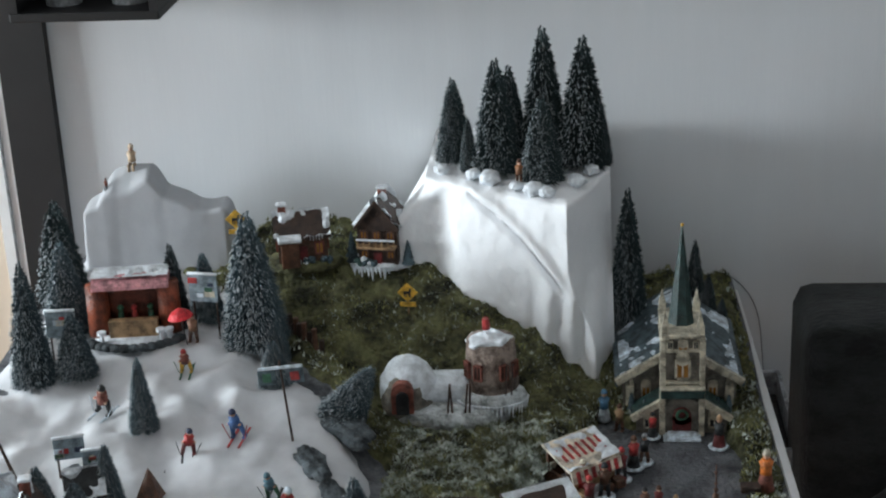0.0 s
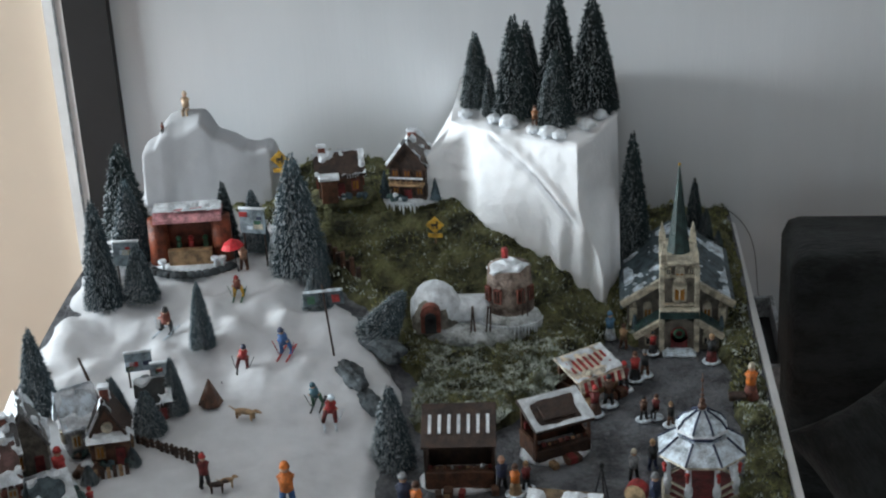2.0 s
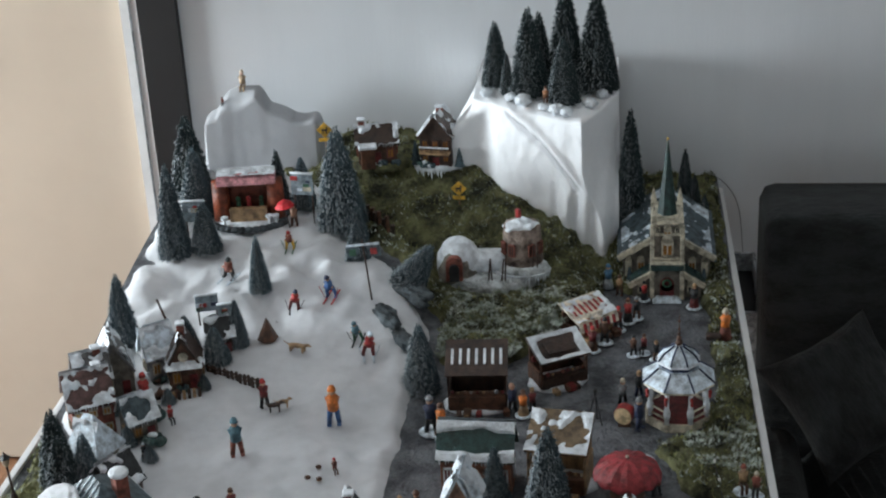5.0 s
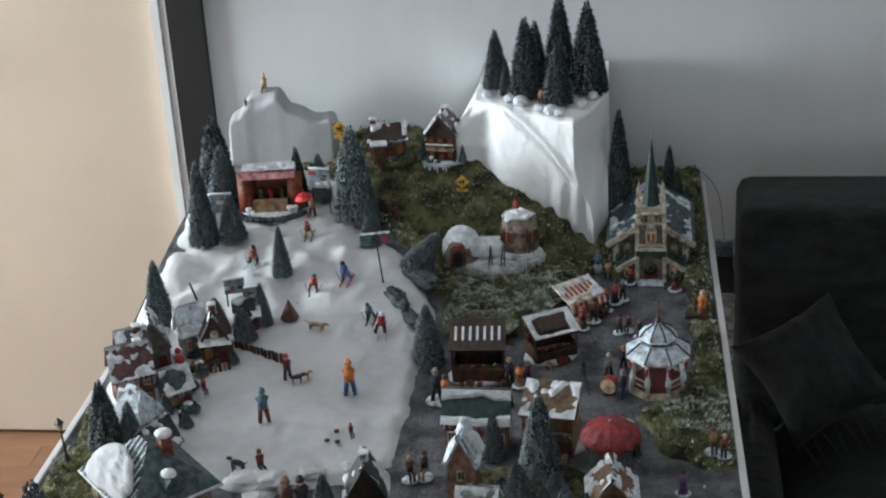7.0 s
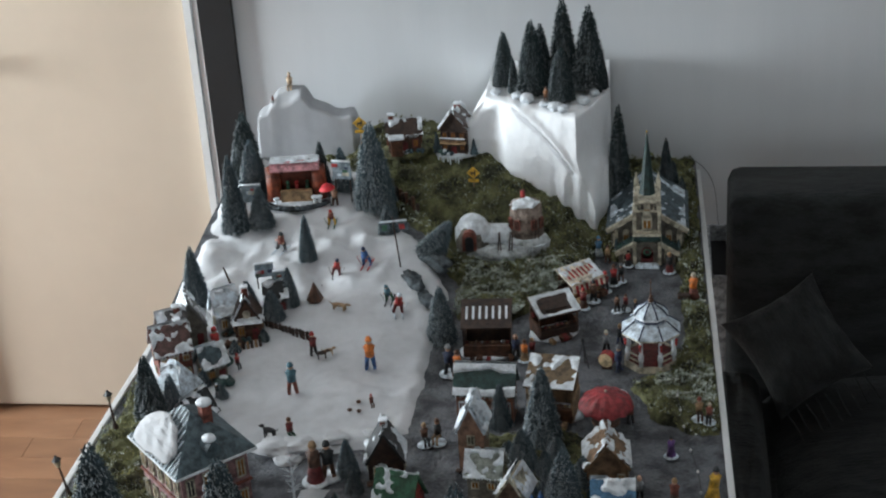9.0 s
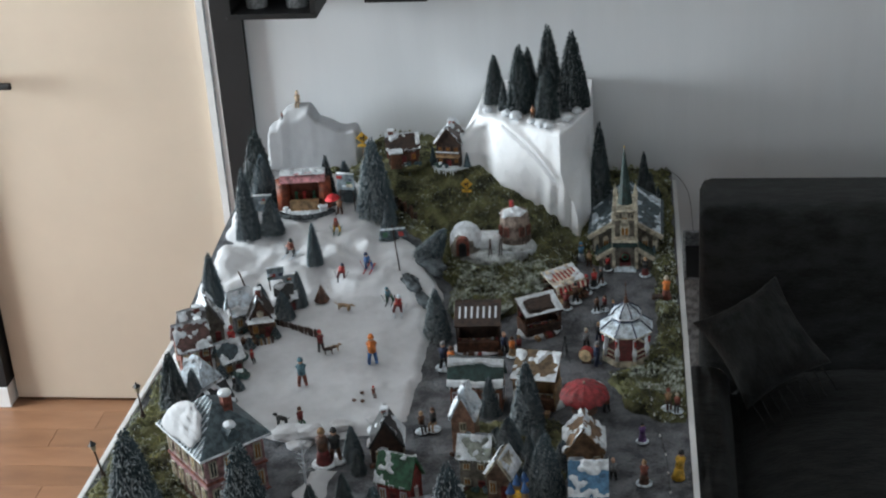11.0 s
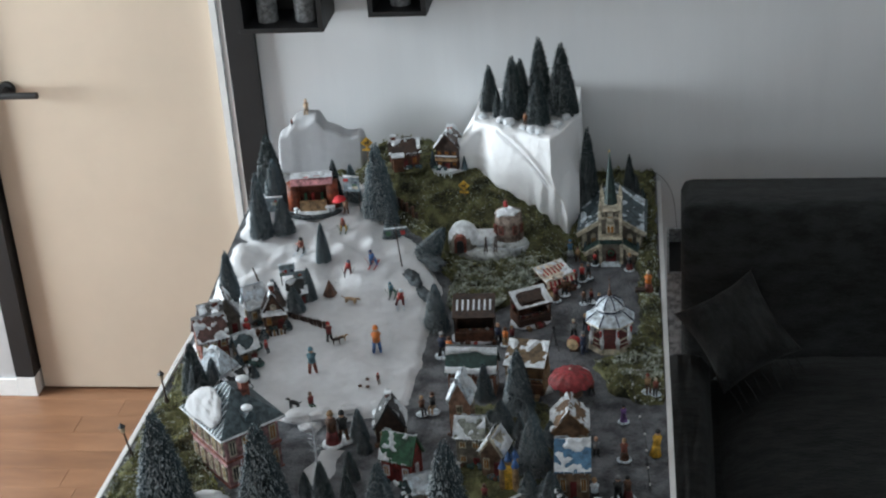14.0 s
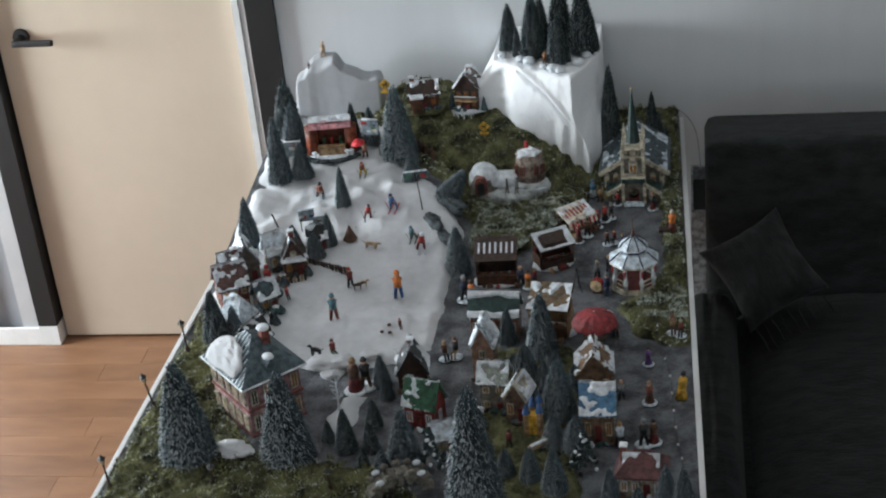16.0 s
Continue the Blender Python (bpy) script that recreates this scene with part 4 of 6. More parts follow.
def church():
    ob = thing("toy_church", pose(-0.13, -0.35, 0.737), "cream stone toy church with dark green roofs and spire", "church")
    part("base", mound(0.1, 0.008, 1.2, sx=0.98, sy=1.3), SNOW, ob, smooth=True)
    bm = walls_of(0.2, 0.16, 0.056, 0.05)
    bm.transform(Matrix.Rotation(radians(90), 4, "Z"))
    part("nave", bm, STONE, ob)
    bm = new_bm()
    gable_roof(bm, 0.2, 0.16, 0.056, 0.05, 0.012, 0.005)
    bm.transform(Matrix.Rotation(radians(90), 4, "Z"))
    part("nave_roof", bm, SLATE, ob, "blue-grey slate roof")
    bm = new_bm()
    for s in (-1, 1):
        snow_sheet(bm, (0, -0.1, 0.1095), (0, 0.2, 0), (s * 0.083, 0, -0.052), 12, 8, 0.002, -0.12, 7.7 + s)
    part("roof_snow", bm, PALE, ob, "thin snow on the roof", smooth=True)
    for s in (-1, 1):
        a = math.degrees(math.atan2(0.05, 0.08))
        bm = box(new_bm(), 0.0, -0.1165, -0.006, 0.105, -0.108, 0.005, bevel=0.001)
        bm.transform(pose(0, 0, 0.1115, 0, a if s > 0 else 180 - a, 0))
        part("verge", bm, IVORY, ob, "cream stone verge")
        part("buttress", box(new_bm(), s * 0.07 - 0.006, -0.112, 0, s * 0.07 + 0.006, -0.1, 0.05, bevel=0.001), IVORY, ob)
        part("pinnacle", cone(new_bm(), pose(s * 0.07, -0.106, 0.05), 0.006, 0.0005, 0.02, 4), IVORY, ob)
        toy_window(ob, pose(s * 0.047, -0.1, 0.02), 0.014, 0.03, GLOW, IVORY, True)
    part("tower", box(new_bm(), -0.027, -0.164, 0, 0.027, -0.075, 0.152, bevel=0.0015), STONE, ob, "square stone tower")
    for z in (0.08, 0.128, 0.149):
        part("tower_band", box(new_bm(), -0.0295, -0.1685, z, 0.0295, -0.0725, z + 0.005, bevel=0.001), IVORY, ob)
    for sx in (-1, 1):
        for sy in (-0.16, -0.08):
            p = part("tower_pinnacle", cone(box(new_bm(), sx * 0.024 - 0.005, sy - 0.005, 0.128, sx * 0.024 + 0.005, sy + 0.005, 0.166), pose(sx * 0.024, sy, 0.166, 0, 0, 45), 0.0065, 0.0005, 0.02, 4), IVORY, ob)
    part("spire", cone(new_bm(), pose(0, -0.12, 0.152, 0, 0, 22), 0.019, 0.0008, 0.144, 8), paint(0.014, 0.036, 0.034), ob, "dark green octagonal spire")
    part("spire_tip", ball(new_bm(), at(0, -0.12, 0.297, 0.0025), 2), YELLOW, ob)
    toy_window(ob, pose(0, -0.166, 0.087), 0.022, 0.034, GLOW, IVORY, True)
    toy_window(ob, pose(0, -0.166, 0.131), 0.014, 0.012, GLOW, IVORY, True)
    for s in (-1, 1):
        toy_window(ob, pose(s * 0.0175, -0.166, 0.133), 0.008, 0.012, DARK, IVORY)
    bm = walls_of(0.036, 0.125, 0.026, 0.04)
    bm.transform(pose(0, -0.14, 0, 0, 0, 90))
    part("porch", bm, STONE, ob)
    bm = new_bm()
    gable_roof(bm, 0.036, 0.125, 0.026, 0.04, 0.006, 0.005)
    bm.transform(pose(0, -0.14, 0, 0, 0, 90))
    part("porch_roof", bm, DARKGREEN, ob)
    for s in (-1, 1):
        a = math.degrees(math.atan2(0.04, 0.0625))
        bm = box(new_bm(), 0.028, -0.166, -0.005, 0.082, -0.158, 0.0045, bevel=0.001)
        bm.transform(pose(0, 0, 0.068, 0, a if s > 0 else 180 - a, 0))
        part("porch_verge", bm, IVORY, ob, "cream porch verge")
    part("pent_roof", box(new_bm(), -0.03, -0.178, 0.0, 0.03, -0.164, 0.013, bevel=0.0012, turn=pose(0, 0, 0.062, 0, 0, 0)), DARKGREEN, ob, "dark green pent roof over the door")
    part("pent_edge", box(new_bm(), -0.031, -0.18, 0.075, 0.031, -0.163, 0.078, bevel=0.001), IVORY, ob, "cream ledge")
    for s in (-1, 1):
        toy_window(ob, pose(s * 0.045, -0.158, 0.008), 0.016, 0.022, DARK, IVORY, True)
        part("corner_pier", box(new_bm(), s * 0.027 - 0.004, -0.1695, 0.0, s * 0.027 + 0.004, -0.1615, 0.148, bevel=0.001), IVORY, ob, "cream tower pier")
    part("door", box(cone(new_bm(), pose(0, -0.163, 0.03, 90), 0.013, 0.013, 0.006, 16), -0.013, -0.169, 0.006, 0.013, -0.163, 0.03), DEEPRED, ob, "red arched door")
    bm = new_bm()
    for i in range(14):
        a = i / 14 * 6.283
        ball(bm, at(0.007 * math.cos(a), -0.171, 0.034 + 0.007 * math.sin(a), 0.0027), 1)
    part("wreath", bm, GREEN, ob, "green wreath on the door")
    for i in range(3):
        part("step", box(new_bm(), -0.02 - i * 0.003, -0.178 - i * 0.004, 0.0, 0.02 + i * 0.003, -0.168, 0.0085 - i * 0.0025, bevel=0.0008), PALE, ob)
    for sx, sy in ((-0.05, -0.135), (0.052, -0.13), (0.068, -0.125), (-0.068, -0.12)):
        bm = new_bm()
        for k in range(3):
            cone(bm, pose(sx, sy, 0.003 + 0.011 * k), 0.011 - 0.003 * k, 0.002, 0.016, 9)
        part("shrub", bm, PINE_BLUE, ob, "small frosted shrub")


church()


def gazebo():
    ob = thing("gazebo", pose(-0.119, -0.925, 0.738), "white octagonal bandstand with snowy blue-white dome and red floor", "gazebo")
    part("base", cone(new_bm(), pose(0, 0, 0, 0, 0, 22.5), 0.056, 0.054, 0.012, 8), IVORY, ob)
    part("floor", cone(new_bm(), pose(0, 0, 0.012, 0, 0, 22.5), 0.049, 0.049, 0.002, 8), DEEPRED, ob, "dark red floor")
    for i in range(8):
        a = i / 8 * 6.283 + 0.39
        x, y = 0.048 * math.cos(a), 0.048 * math.sin(a)
        bm = cone(new_bm(), pose(x, y, 0.012), 0.0042, 0.0036, 0.058, 10)
        ball(bm, at(x, y, 0.03, 0.006, 0.006, 0.012), 2)
        p = part("post", bm, SNOW, ob, "white turned post", smooth=True)
        tagged(link("bow", ball(ball(new_bm(), at(x * 1.1, y * 1.1, 0.058, 0.004), 1), at(x * 1.1, y * 1.1, 0.051, 0.003, 0.003, 0.007), 1), RED, p), "red ribbon bow")
        b = (i + 1) / 8 * 6.283 + 0.39
        if i not in (5,):
            x2, y2 = 0.048 * math.cos(b), 0.048 * math.sin(b)
            for z in (0.018, 0.03, 0.066):
                d = Vector((x2 - x, y2 - y, 0))
                m = Matrix.Translation((x, y, z)) @ Matrix.Rotation(math.atan2(d.y, d.x), 4, "Z")
                part("rail", box(new_bm(), 0, -0.0012, 0, d.length, 0.0012, 0.003 if z < 0.06 else 0.008, turn=m), IVORY, ob)
    part("eaves", cone(new_bm(), pose(0, 0, 0.07, 0, 0, 22.5), 0.06, 0.058, 0.004, 8), IVORY, ob)
    part("dome", cone(new_bm(), pose(0, 0, 0.074, 0, 0, 22.5), 0.061, 0.034, 0.02, 8), PALE, ob, "snow-dusted blue-white roof")
    part("lantern", cone(new_bm(), pose(0, 0, 0.094, 0, 0, 22.5), 0.028, 0.028, 0.01, 8), NAVY, ob, "dark lantern ring")
    part("lantern_rim", cone(new_bm(), pose(0, 0, 0.103, 0, 0, 22.5), 0.036, 0.035, 0.003, 8), SNOW, ob)
    part("top_dome", cone(cone(new_bm(), pose(0, 0, 0.106, 0, 0, 22.5), 0.034, 0.026, 0.011, 8), pose(0, 0, 0.117, 0, 0, 22.5), 0.026, 0.006, 0.012, 8), PALE, ob)
    for i in range(8):
        a = i / 8 * 360 + 22.5
        bm = new_bm()
        box(bm, -0.0012, -0.0012, 0, 0.0012, 0.0012, 0.0336, turn=pose(0.0612, 0, 0.0745, 0, -53.5, 0))
        box(bm, -0.0012, -0.0012, 0, 0.0012, 0.0012, 0.0137, turn=pose(0.0342, 0, 0.1063, 0, -36, 0))
        box(bm, -0.0012, -0.0012, 0, 0.0012, 0.0012, 0.0233, turn=pose(0.0262, 0, 0.1173, 0, -59, 0))
        bm.transform(pose(0, 0, 0, 0, 0, a))
        part("rib", bm, NAVY, ob, "dark roof rib")
    bm = new_bm()
    for k, (z, r) in enumerate(((0.134, 0.006), (0.142, 0.004), (0.150, 0.0028), (0.158, 0.002))):
        ball(bm, at(0, 0, z, r), 2)
    cone(bm, pose(0, 0, 0.13), 0.0014, 0.0006, 0.052, 6)
    ball(bm, at(0, 0, 0.172, 0.0024), 1)
    part("finial", bm, BROWN, ob, "dark finial")


gazebo()


def stall(x, y, turn, w, d, h, wall, awning, label, stripes=None, snow=0.25, goods=(RED, YELLOW, GREEN, IVORY), sign=False, border="", desk=None, flap=None):
    """A market stall: back wall, posts, counter with goods, sloping awning, snowy base."""
    ob = thing("market_stall", pose(x, y, top(x, y) - 0.001, 0, 0, turn), label, "market stall", "market stalls")
    part("base", mound(max(w, d) * 0.66, 0.008, x * 17, sx=1, sy=0.75), SNOW, ob, "snowy base", smooth=True)
    part("back_wall", box(new_bm(), -w / 2, d / 2 - 0.004, 0.006, w / 2, d / 2, h * 0.85, bevel=0.0008), wall, ob)
    for s in (-1, 1):
        part("side_wall", box(new_bm(), s * w / 2 - 0.002, -d / 2 + 0.006, 0.006, s * w / 2 + 0.002, d / 2, h * 0.45), wall, ob)
        part("post", box(new_bm(), s * w / 2 - 0.002, -d / 2, 0.006, s * w / 2 + 0.002, -d / 2 + 0.004, h * 0.74), wall, ob)
    part("counter", box(new_bm(), -w / 2, -d / 2 - 0.004, 0.006, w / 2, -d / 2 + 0.016, h * 0.32, bevel=0.001), desk or (TAN if wall is not TAN else BROWN), ob)
    rnd = random.Random(int(x * -1000))
    for i in range(9):
        gx, r = -w / 2 + w * (i + 0.5) / 9, rnd.uniform(0.0025, 0.0045)
        part("fruit", ball(new_bm(), at(gx, -d / 2 + 0.006, h * 0.32 + r * 0.9, r), 1), goods[i % len(goods)], ob)
    for i in range(6):
        gx = -w / 2 + w * (i + 0.5) / 6
        part("hanging_ware", box(new_bm(), gx - 0.004, d / 2 - 0.009, h * (0.46 + 0.06 * (i % 3)), gx + 0.004, d / 2 - 0.004, h * (0.6 + 0.06 * (i % 2)), bevel=0.001), goods[(i + 1) % len(goods)], ob)
    m = pose(0, d / 2, h * 0.98) @ Matrix.Rotation(math.atan2(h * 0.24, d), 4, "X")
    l = math.hypot(d, h * 0.24) + 0.008
    part("awning", box(new_bm(), -w / 2 - 0.005, -l, 0, w / 2 + 0.005, 0.004, 0.004, bevel=0.001, turn=m), awning, ob)
    if stripes:
        for i in range(7):
            sx = -w / 2 + w * (i + 0.5) / 7
            part("stripe", box(new_bm(), sx - w * 0.024, -l * 0.68, 0.004, sx + w * 0.024, -l * 0.24, 0.0056, turn=m), stripes, ob)
    if snow > -0.4:
        bm = new_bm()
        snow_sheet(bm, (-w / 2 - 0.005, -l, 0.0045), (w + 0.01, 0, 0), (0, l, 0), 14, 8, 0.003, snow, x * 23, border=border)
        bm.transform(m)
        part("awning_snow", bm, SNOW, ob, "white snow on the awning", smooth=True)
    if flap:
        hang = m @ pose(0, -l, 0.002, 55, 0, 0)
        part("valance", box(new_bm(), -w / 2 - 0.004, -0.016, 0, w / 2 + 0.004, 0, 0.003, bevel=0.0008, turn=hang), awning, ob)
        for i in range(6):
            fx = -w / 2 + w * (i + 0.5) / 6
            part("valance_stripe", box(new_bm(), fx - 0.0028, -0.0155, 0.003, fx + 0.0028, -0.001, 0.0045, turn=hang), flap, ob)
    for i in range(5):
        gx, gr = rnd.uniform(-0.5, 0.5) * w, rnd.uniform(0.006, 0.011)
        part("crate", box(new_bm(), gx - gr * 0.6, -d / 2 - 0.02 - gr * 0.4, 0.003, gx + gr * 0.6, -d / 2 - 0.008, 0.004 + gr, bevel=0.0008, turn=pose(0, 0, 0, 0, 0, rnd.uniform(-8, 8))), (BROWN, DARKWOOD, TAN, DEEPRED)[i % 4], ob)
    if sign:
        part("signboard", box(new_bm(), -w * 0.3, -l * 0.75, 0.006, w * 0.3, -l * 0.3, 0.0085, bevel=0.001, turn=m), DARKWOOD, ob, "dark signboard on the roof")
    return ob


stall(-0.443, -0.89, 3, 0.092, 0.06, 0.1, DARKWOOD, DARKWOOD, "dark brown market stall with white striped roof and goods", SNOW, -0.9, (DEEPRED, TAN, BROWN, GREY), desk=BROWN)
stall(-0.316, -0.812, 28, 0.082, 0.052, 0.076, BROWN, DARKWOOD, "brown market stall with snow-edged roof and signboard", None, -0.12, (BRICK, DEEPRED, TAN, BROWN), True, "frame", DARKWOOD)
stall(-0.272, -0.648, 38, 0.074, 0.048, 0.056, BROWN, paint(0.62, 0.55, 0.45), "small stall with cream snowy awning and red stripes", RED, -0.1, (RED, IVORY, BRICK), flap=RED)
stall(-0.298, -1.12, -8, 0.084, 0.066, 0.106, TAN, paint(0.15, 0.1, 0.055), "tan wooden stall with patches of snow on the roof", None, -0.05, (BROWN, TAN, IVORY))

# stall with a pink canopy on the slope
bar = thing("ski_bar", pose(-0.925, -0.395, top(-0.925, -0.395) + 0.006, 0, 0, 8), "orange-brown ski bar with pink snowy canopy and counter", "toy house", "toy houses")
part("base", mound(0.068, 0.012, 2.2, sx=1.0, sy=0.62), SNOW, bar, "snowy base", smooth=True)
bm = new_bm()
for i in range(13):
    a = -2.7 + i * 0.19
    ball(bm, at(0.07 * math.cos(a), 0.047 * math.sin(a), 0.005, 0.01, 0.007, 0.007), 2)
part("rock_edge", bm, ROCK, bar, "dark rock edging", smooth=True)
part("back_wall", box(new_bm(), -0.052, 0.024, 0.01, 0.052, 0.03, 0.088, bevel=0.002), paint(0.14, 0.035, 0.018), bar)
for s in (-1, 1):
    part("barrel_end", cone(new_bm(), pose(s * 0.052, 0.004, 0.01), 0.018, 0.016, 0.078, 16), paint(0.2, 0.045, 0.018), bar, "orange round end", smooth=True)
part("counter", box(new_bm(), -0.036, -0.022, 0.01, 0.036, -0.008, 0.038, bevel=0.001), TAN, bar, "wooden counter")
bm = cone(new_bm(), pose(-0.056, 0.006, 0.088, 0, 90), 0.026, 0.026, 0.112, 20)
for v in bm.verts:
    v.co.z = 0.086 + (v.co.z - 0.088) * 0.6 if v.co.z > 0.088 else 0.086
part("canopy", bm, PINK, bar, "pink canopy")
bm = new_bm()
snow_sheet(bm, (-0.056, -0.012, 0.0995), (0.112, 0, 0), (0, 0.036, 0.003), 14, 6, 0.0045, 0.75, 4.4)
part("canopy_snow", bm, SNOW, bar, smooth=True)
for sx in (-0.02, 0.0, 0.024):
    bm = ball(cone(new_bm(), pose(sx, 0.004, 0.01), 0.006, 0.004, 0.034, 8), at(sx, 0.004, 0.049, 0.005), 2)
    part("bottle", bm, GREEN if sx else RED, bar, smooth=True)
for sx in (-0.046, 0.04, 0.052):
    part("bar_stool", cone(cone(new_bm(), pose(sx, -0.03, 0.009), 0.003, 0.003, 0.014, 8), pose(sx, -0.03, 0.022), 0.007, 0.007, 0.005, 12), SNOW, bar, "snowy bar stool")

# shops and houses in front
house("shop_house", -0.421, -1.13, -2, 0.105, 0.06, 0.065, 0.045, paint(0.24, 0.1, 0.06), DARKGREEN, "brick shop with green roof edged in snow", 0.1, SNOW, chimney=None, front=5, pane=DEEPRED, border="eaves")
house("arched_house", -0.428, -1.29, -4, 0.046, 0.05, 0.088, 0.05, paint(0.28, 0.16, 0.11), PALE, "narrow tan house with arched front and snowy gable", 0.25, IVORY, front=1, gable_front=True, storeys=2, pane=paint(0.1, 0.09, 0.05))
house("stone_house", -0.391, -1.43, -6, 0.055, 0.05, 0.07, 0.035, STONE, paint(0.25, 0.27, 0.24), "grey stone house with yellow flowers and snow", -0.02, IVORY, front=2, storeys=2)
house("red_tower_house", -0.337, -1.48, -14, 0.045, 0.045, 0.06, 0.035, paint(0.16, 0.1, 0.07), IVORY, "small brown tower house with snow and red turret", 0.3, IVORY, front=2, gable_front=True)
house("brown_cottage", -0.192, -1.338, 4, 0.07, 0.072, 0.055, 0.042, paint(0.2, 0.12, 0.07), paint(0.2, 0.12, 0.065), "tan cottage with brown roof and patches of snow", 0.12, IVORY, chimney=None, front=3, gable_front=True)
house("blue_cottage", -0.176, -1.5, 2, 0.062, 0.09, 0.072, 0.045, paint(0.2, 0.13, 0.08), SKYBLUE, "cottage with bright blue roof under snow patches", -0.17, IVORY, chimney=None, front=3, gable_front=False)
house("red_shop", -0.085, -1.685, -4, 0.085, 0.06, 0.05, 0.042, paint(0.3, 0.26, 0.2), paint(0.12, 0.045, 0.045), "cream shop with dark red roof and white snow", 0.0, SNOW, chimney=(-0.034, 0, 0.006), front=4, kind="hip")
house("dark_chalet", -0.58, -1.335, 8, 0.062, 0.055, 0.05, 0.055, DARKWOOD, DARK, "dark chalet with steep black roof and snow", -0.02, IVORY, chimney=(0.0, 0.01, 0.004), front=2, gable_front=True)
house("green_roof_house", -0.535, -1.47, -18, 0.066, 0.055, 0.055, 0.05, paint(0.25, 0.035, 0.03), GREEN, "red house with dark green roof and snow", -0.28, SNOW, front=3)
house("snowy_house", -0.487, -1.56, 20, 0.045, 0.04, 0.038, 0.026, paint(0.3, 0.26, 0.2), PALE, "small cream house with snowy roof", 0.3, IVORY, front=2)
house("brick_house", -1.06, -1.01, 28, 0.066, 0.07, 0.06, 0.045, BRICK, paint(0.1, 0.05, 0.045), "dark red brick house with snow patches on the roof", 0.2, IVORY, chimney=(0.02, 0.005, 0.004), front=3, storeys=2)
house("terrace_house", -1.07, -0.955, 30, 0.05, 0.05, 0.062, 0.04, BROWN, paint(0.09, 0.085, 0.085), "narrow brown house with ragged snow on its roof", 0.12, IVORY, chimney=(0.012, 0.0, 0.006), front=2, storeys=2)
for x, y, s, coat in ((-0.972, -0.985, 0.04, BRICK), (-0.958, -0.925, 0.034, DARK), (-0.945, -1.06, 0.032, DEEPRED)):
    bm = new_bm()
    for q in range(9):
        r = s * (0.16 + 0.05 * (q % 3))
        ball(bm, at(s * 0.45 * math.cos(q * 2.4), s * 0.35 * math.sin(q * 2.4), r * 0.8 + s * 0.1 * (q % 4), r), 2)
    shrub = thing("toy_bush", pose(x, y, top(x, y) - 0.003), "small dark bush with snow beside the houses", "bush", "toy bushes")
    part("foliage", bm, (DARKGREEN, BROWN)[coat is DARK], shrub, smooth=True)
    part("bush_snow", ball(new_bm(), at(0, 0.002, s * 0.55, s * 0.28, s * 0.24, s * 0.12), 2), SNOW, shrub, "snow on the bush", smooth=True)
house("steep_house", -1.05, -0.9, 24, 0.054, 0.06, 0.055, 0.05, STONE, paint(0.13, 0.13, 0.13), "grey house with steep snowy roof by the slope", 0.2, IVORY, front=2, gable_front=True)
house("spire_house", -1.02, -1.12, -20, 0.055, 0.055, 0.05, 0.06, STONE, PALE, "stone house with pointed snow-white roof", 0.15, IVORY, front=1, kind="hip")
house("corner_house", -0.965, -1.19, -30, 0.055, 0.055, 0.036, 0.04, paint(0.1, 0.075, 0.06), DARK, "low dark house with steep roof and some snow", 0.0, IVORY, front=2, gable_front=True)
house("snow_chapel", -0.99, -0.85, 35, 0.046, 0.046, 0.046, 0.045, paint(0.25, 0.25, 0.26), PALE, "pale chapel under a thick snowy roof", 0.22, IVORY, front=2)
ch = house("brown_chapel", -0.935, -0.88, 14, 0.055, 0.05, 0.045, 0.05, BROWN, DARKWOOD, "brown gabled chapel with round window and snow ledge", -0.15, TAN, chimney=(0.0, 0.0, 0.015), front=2, gable_front=True)
part("rose_window", cone(new_bm(), pose(0, -0.025, 0.062, 90), 0.008, 0.008, 0.004, 14), IVORY, ch, "round cream window")
bm = new_bm()
snow_sheet(bm, (-0.03, -0.045, 0.044), (0.06, 0, 0), (0, 0.022, 0.006), 8, 4, 0.004, 0.5, 1.9)
part("porch_snow", bm, SNOW, ch, smooth=True)


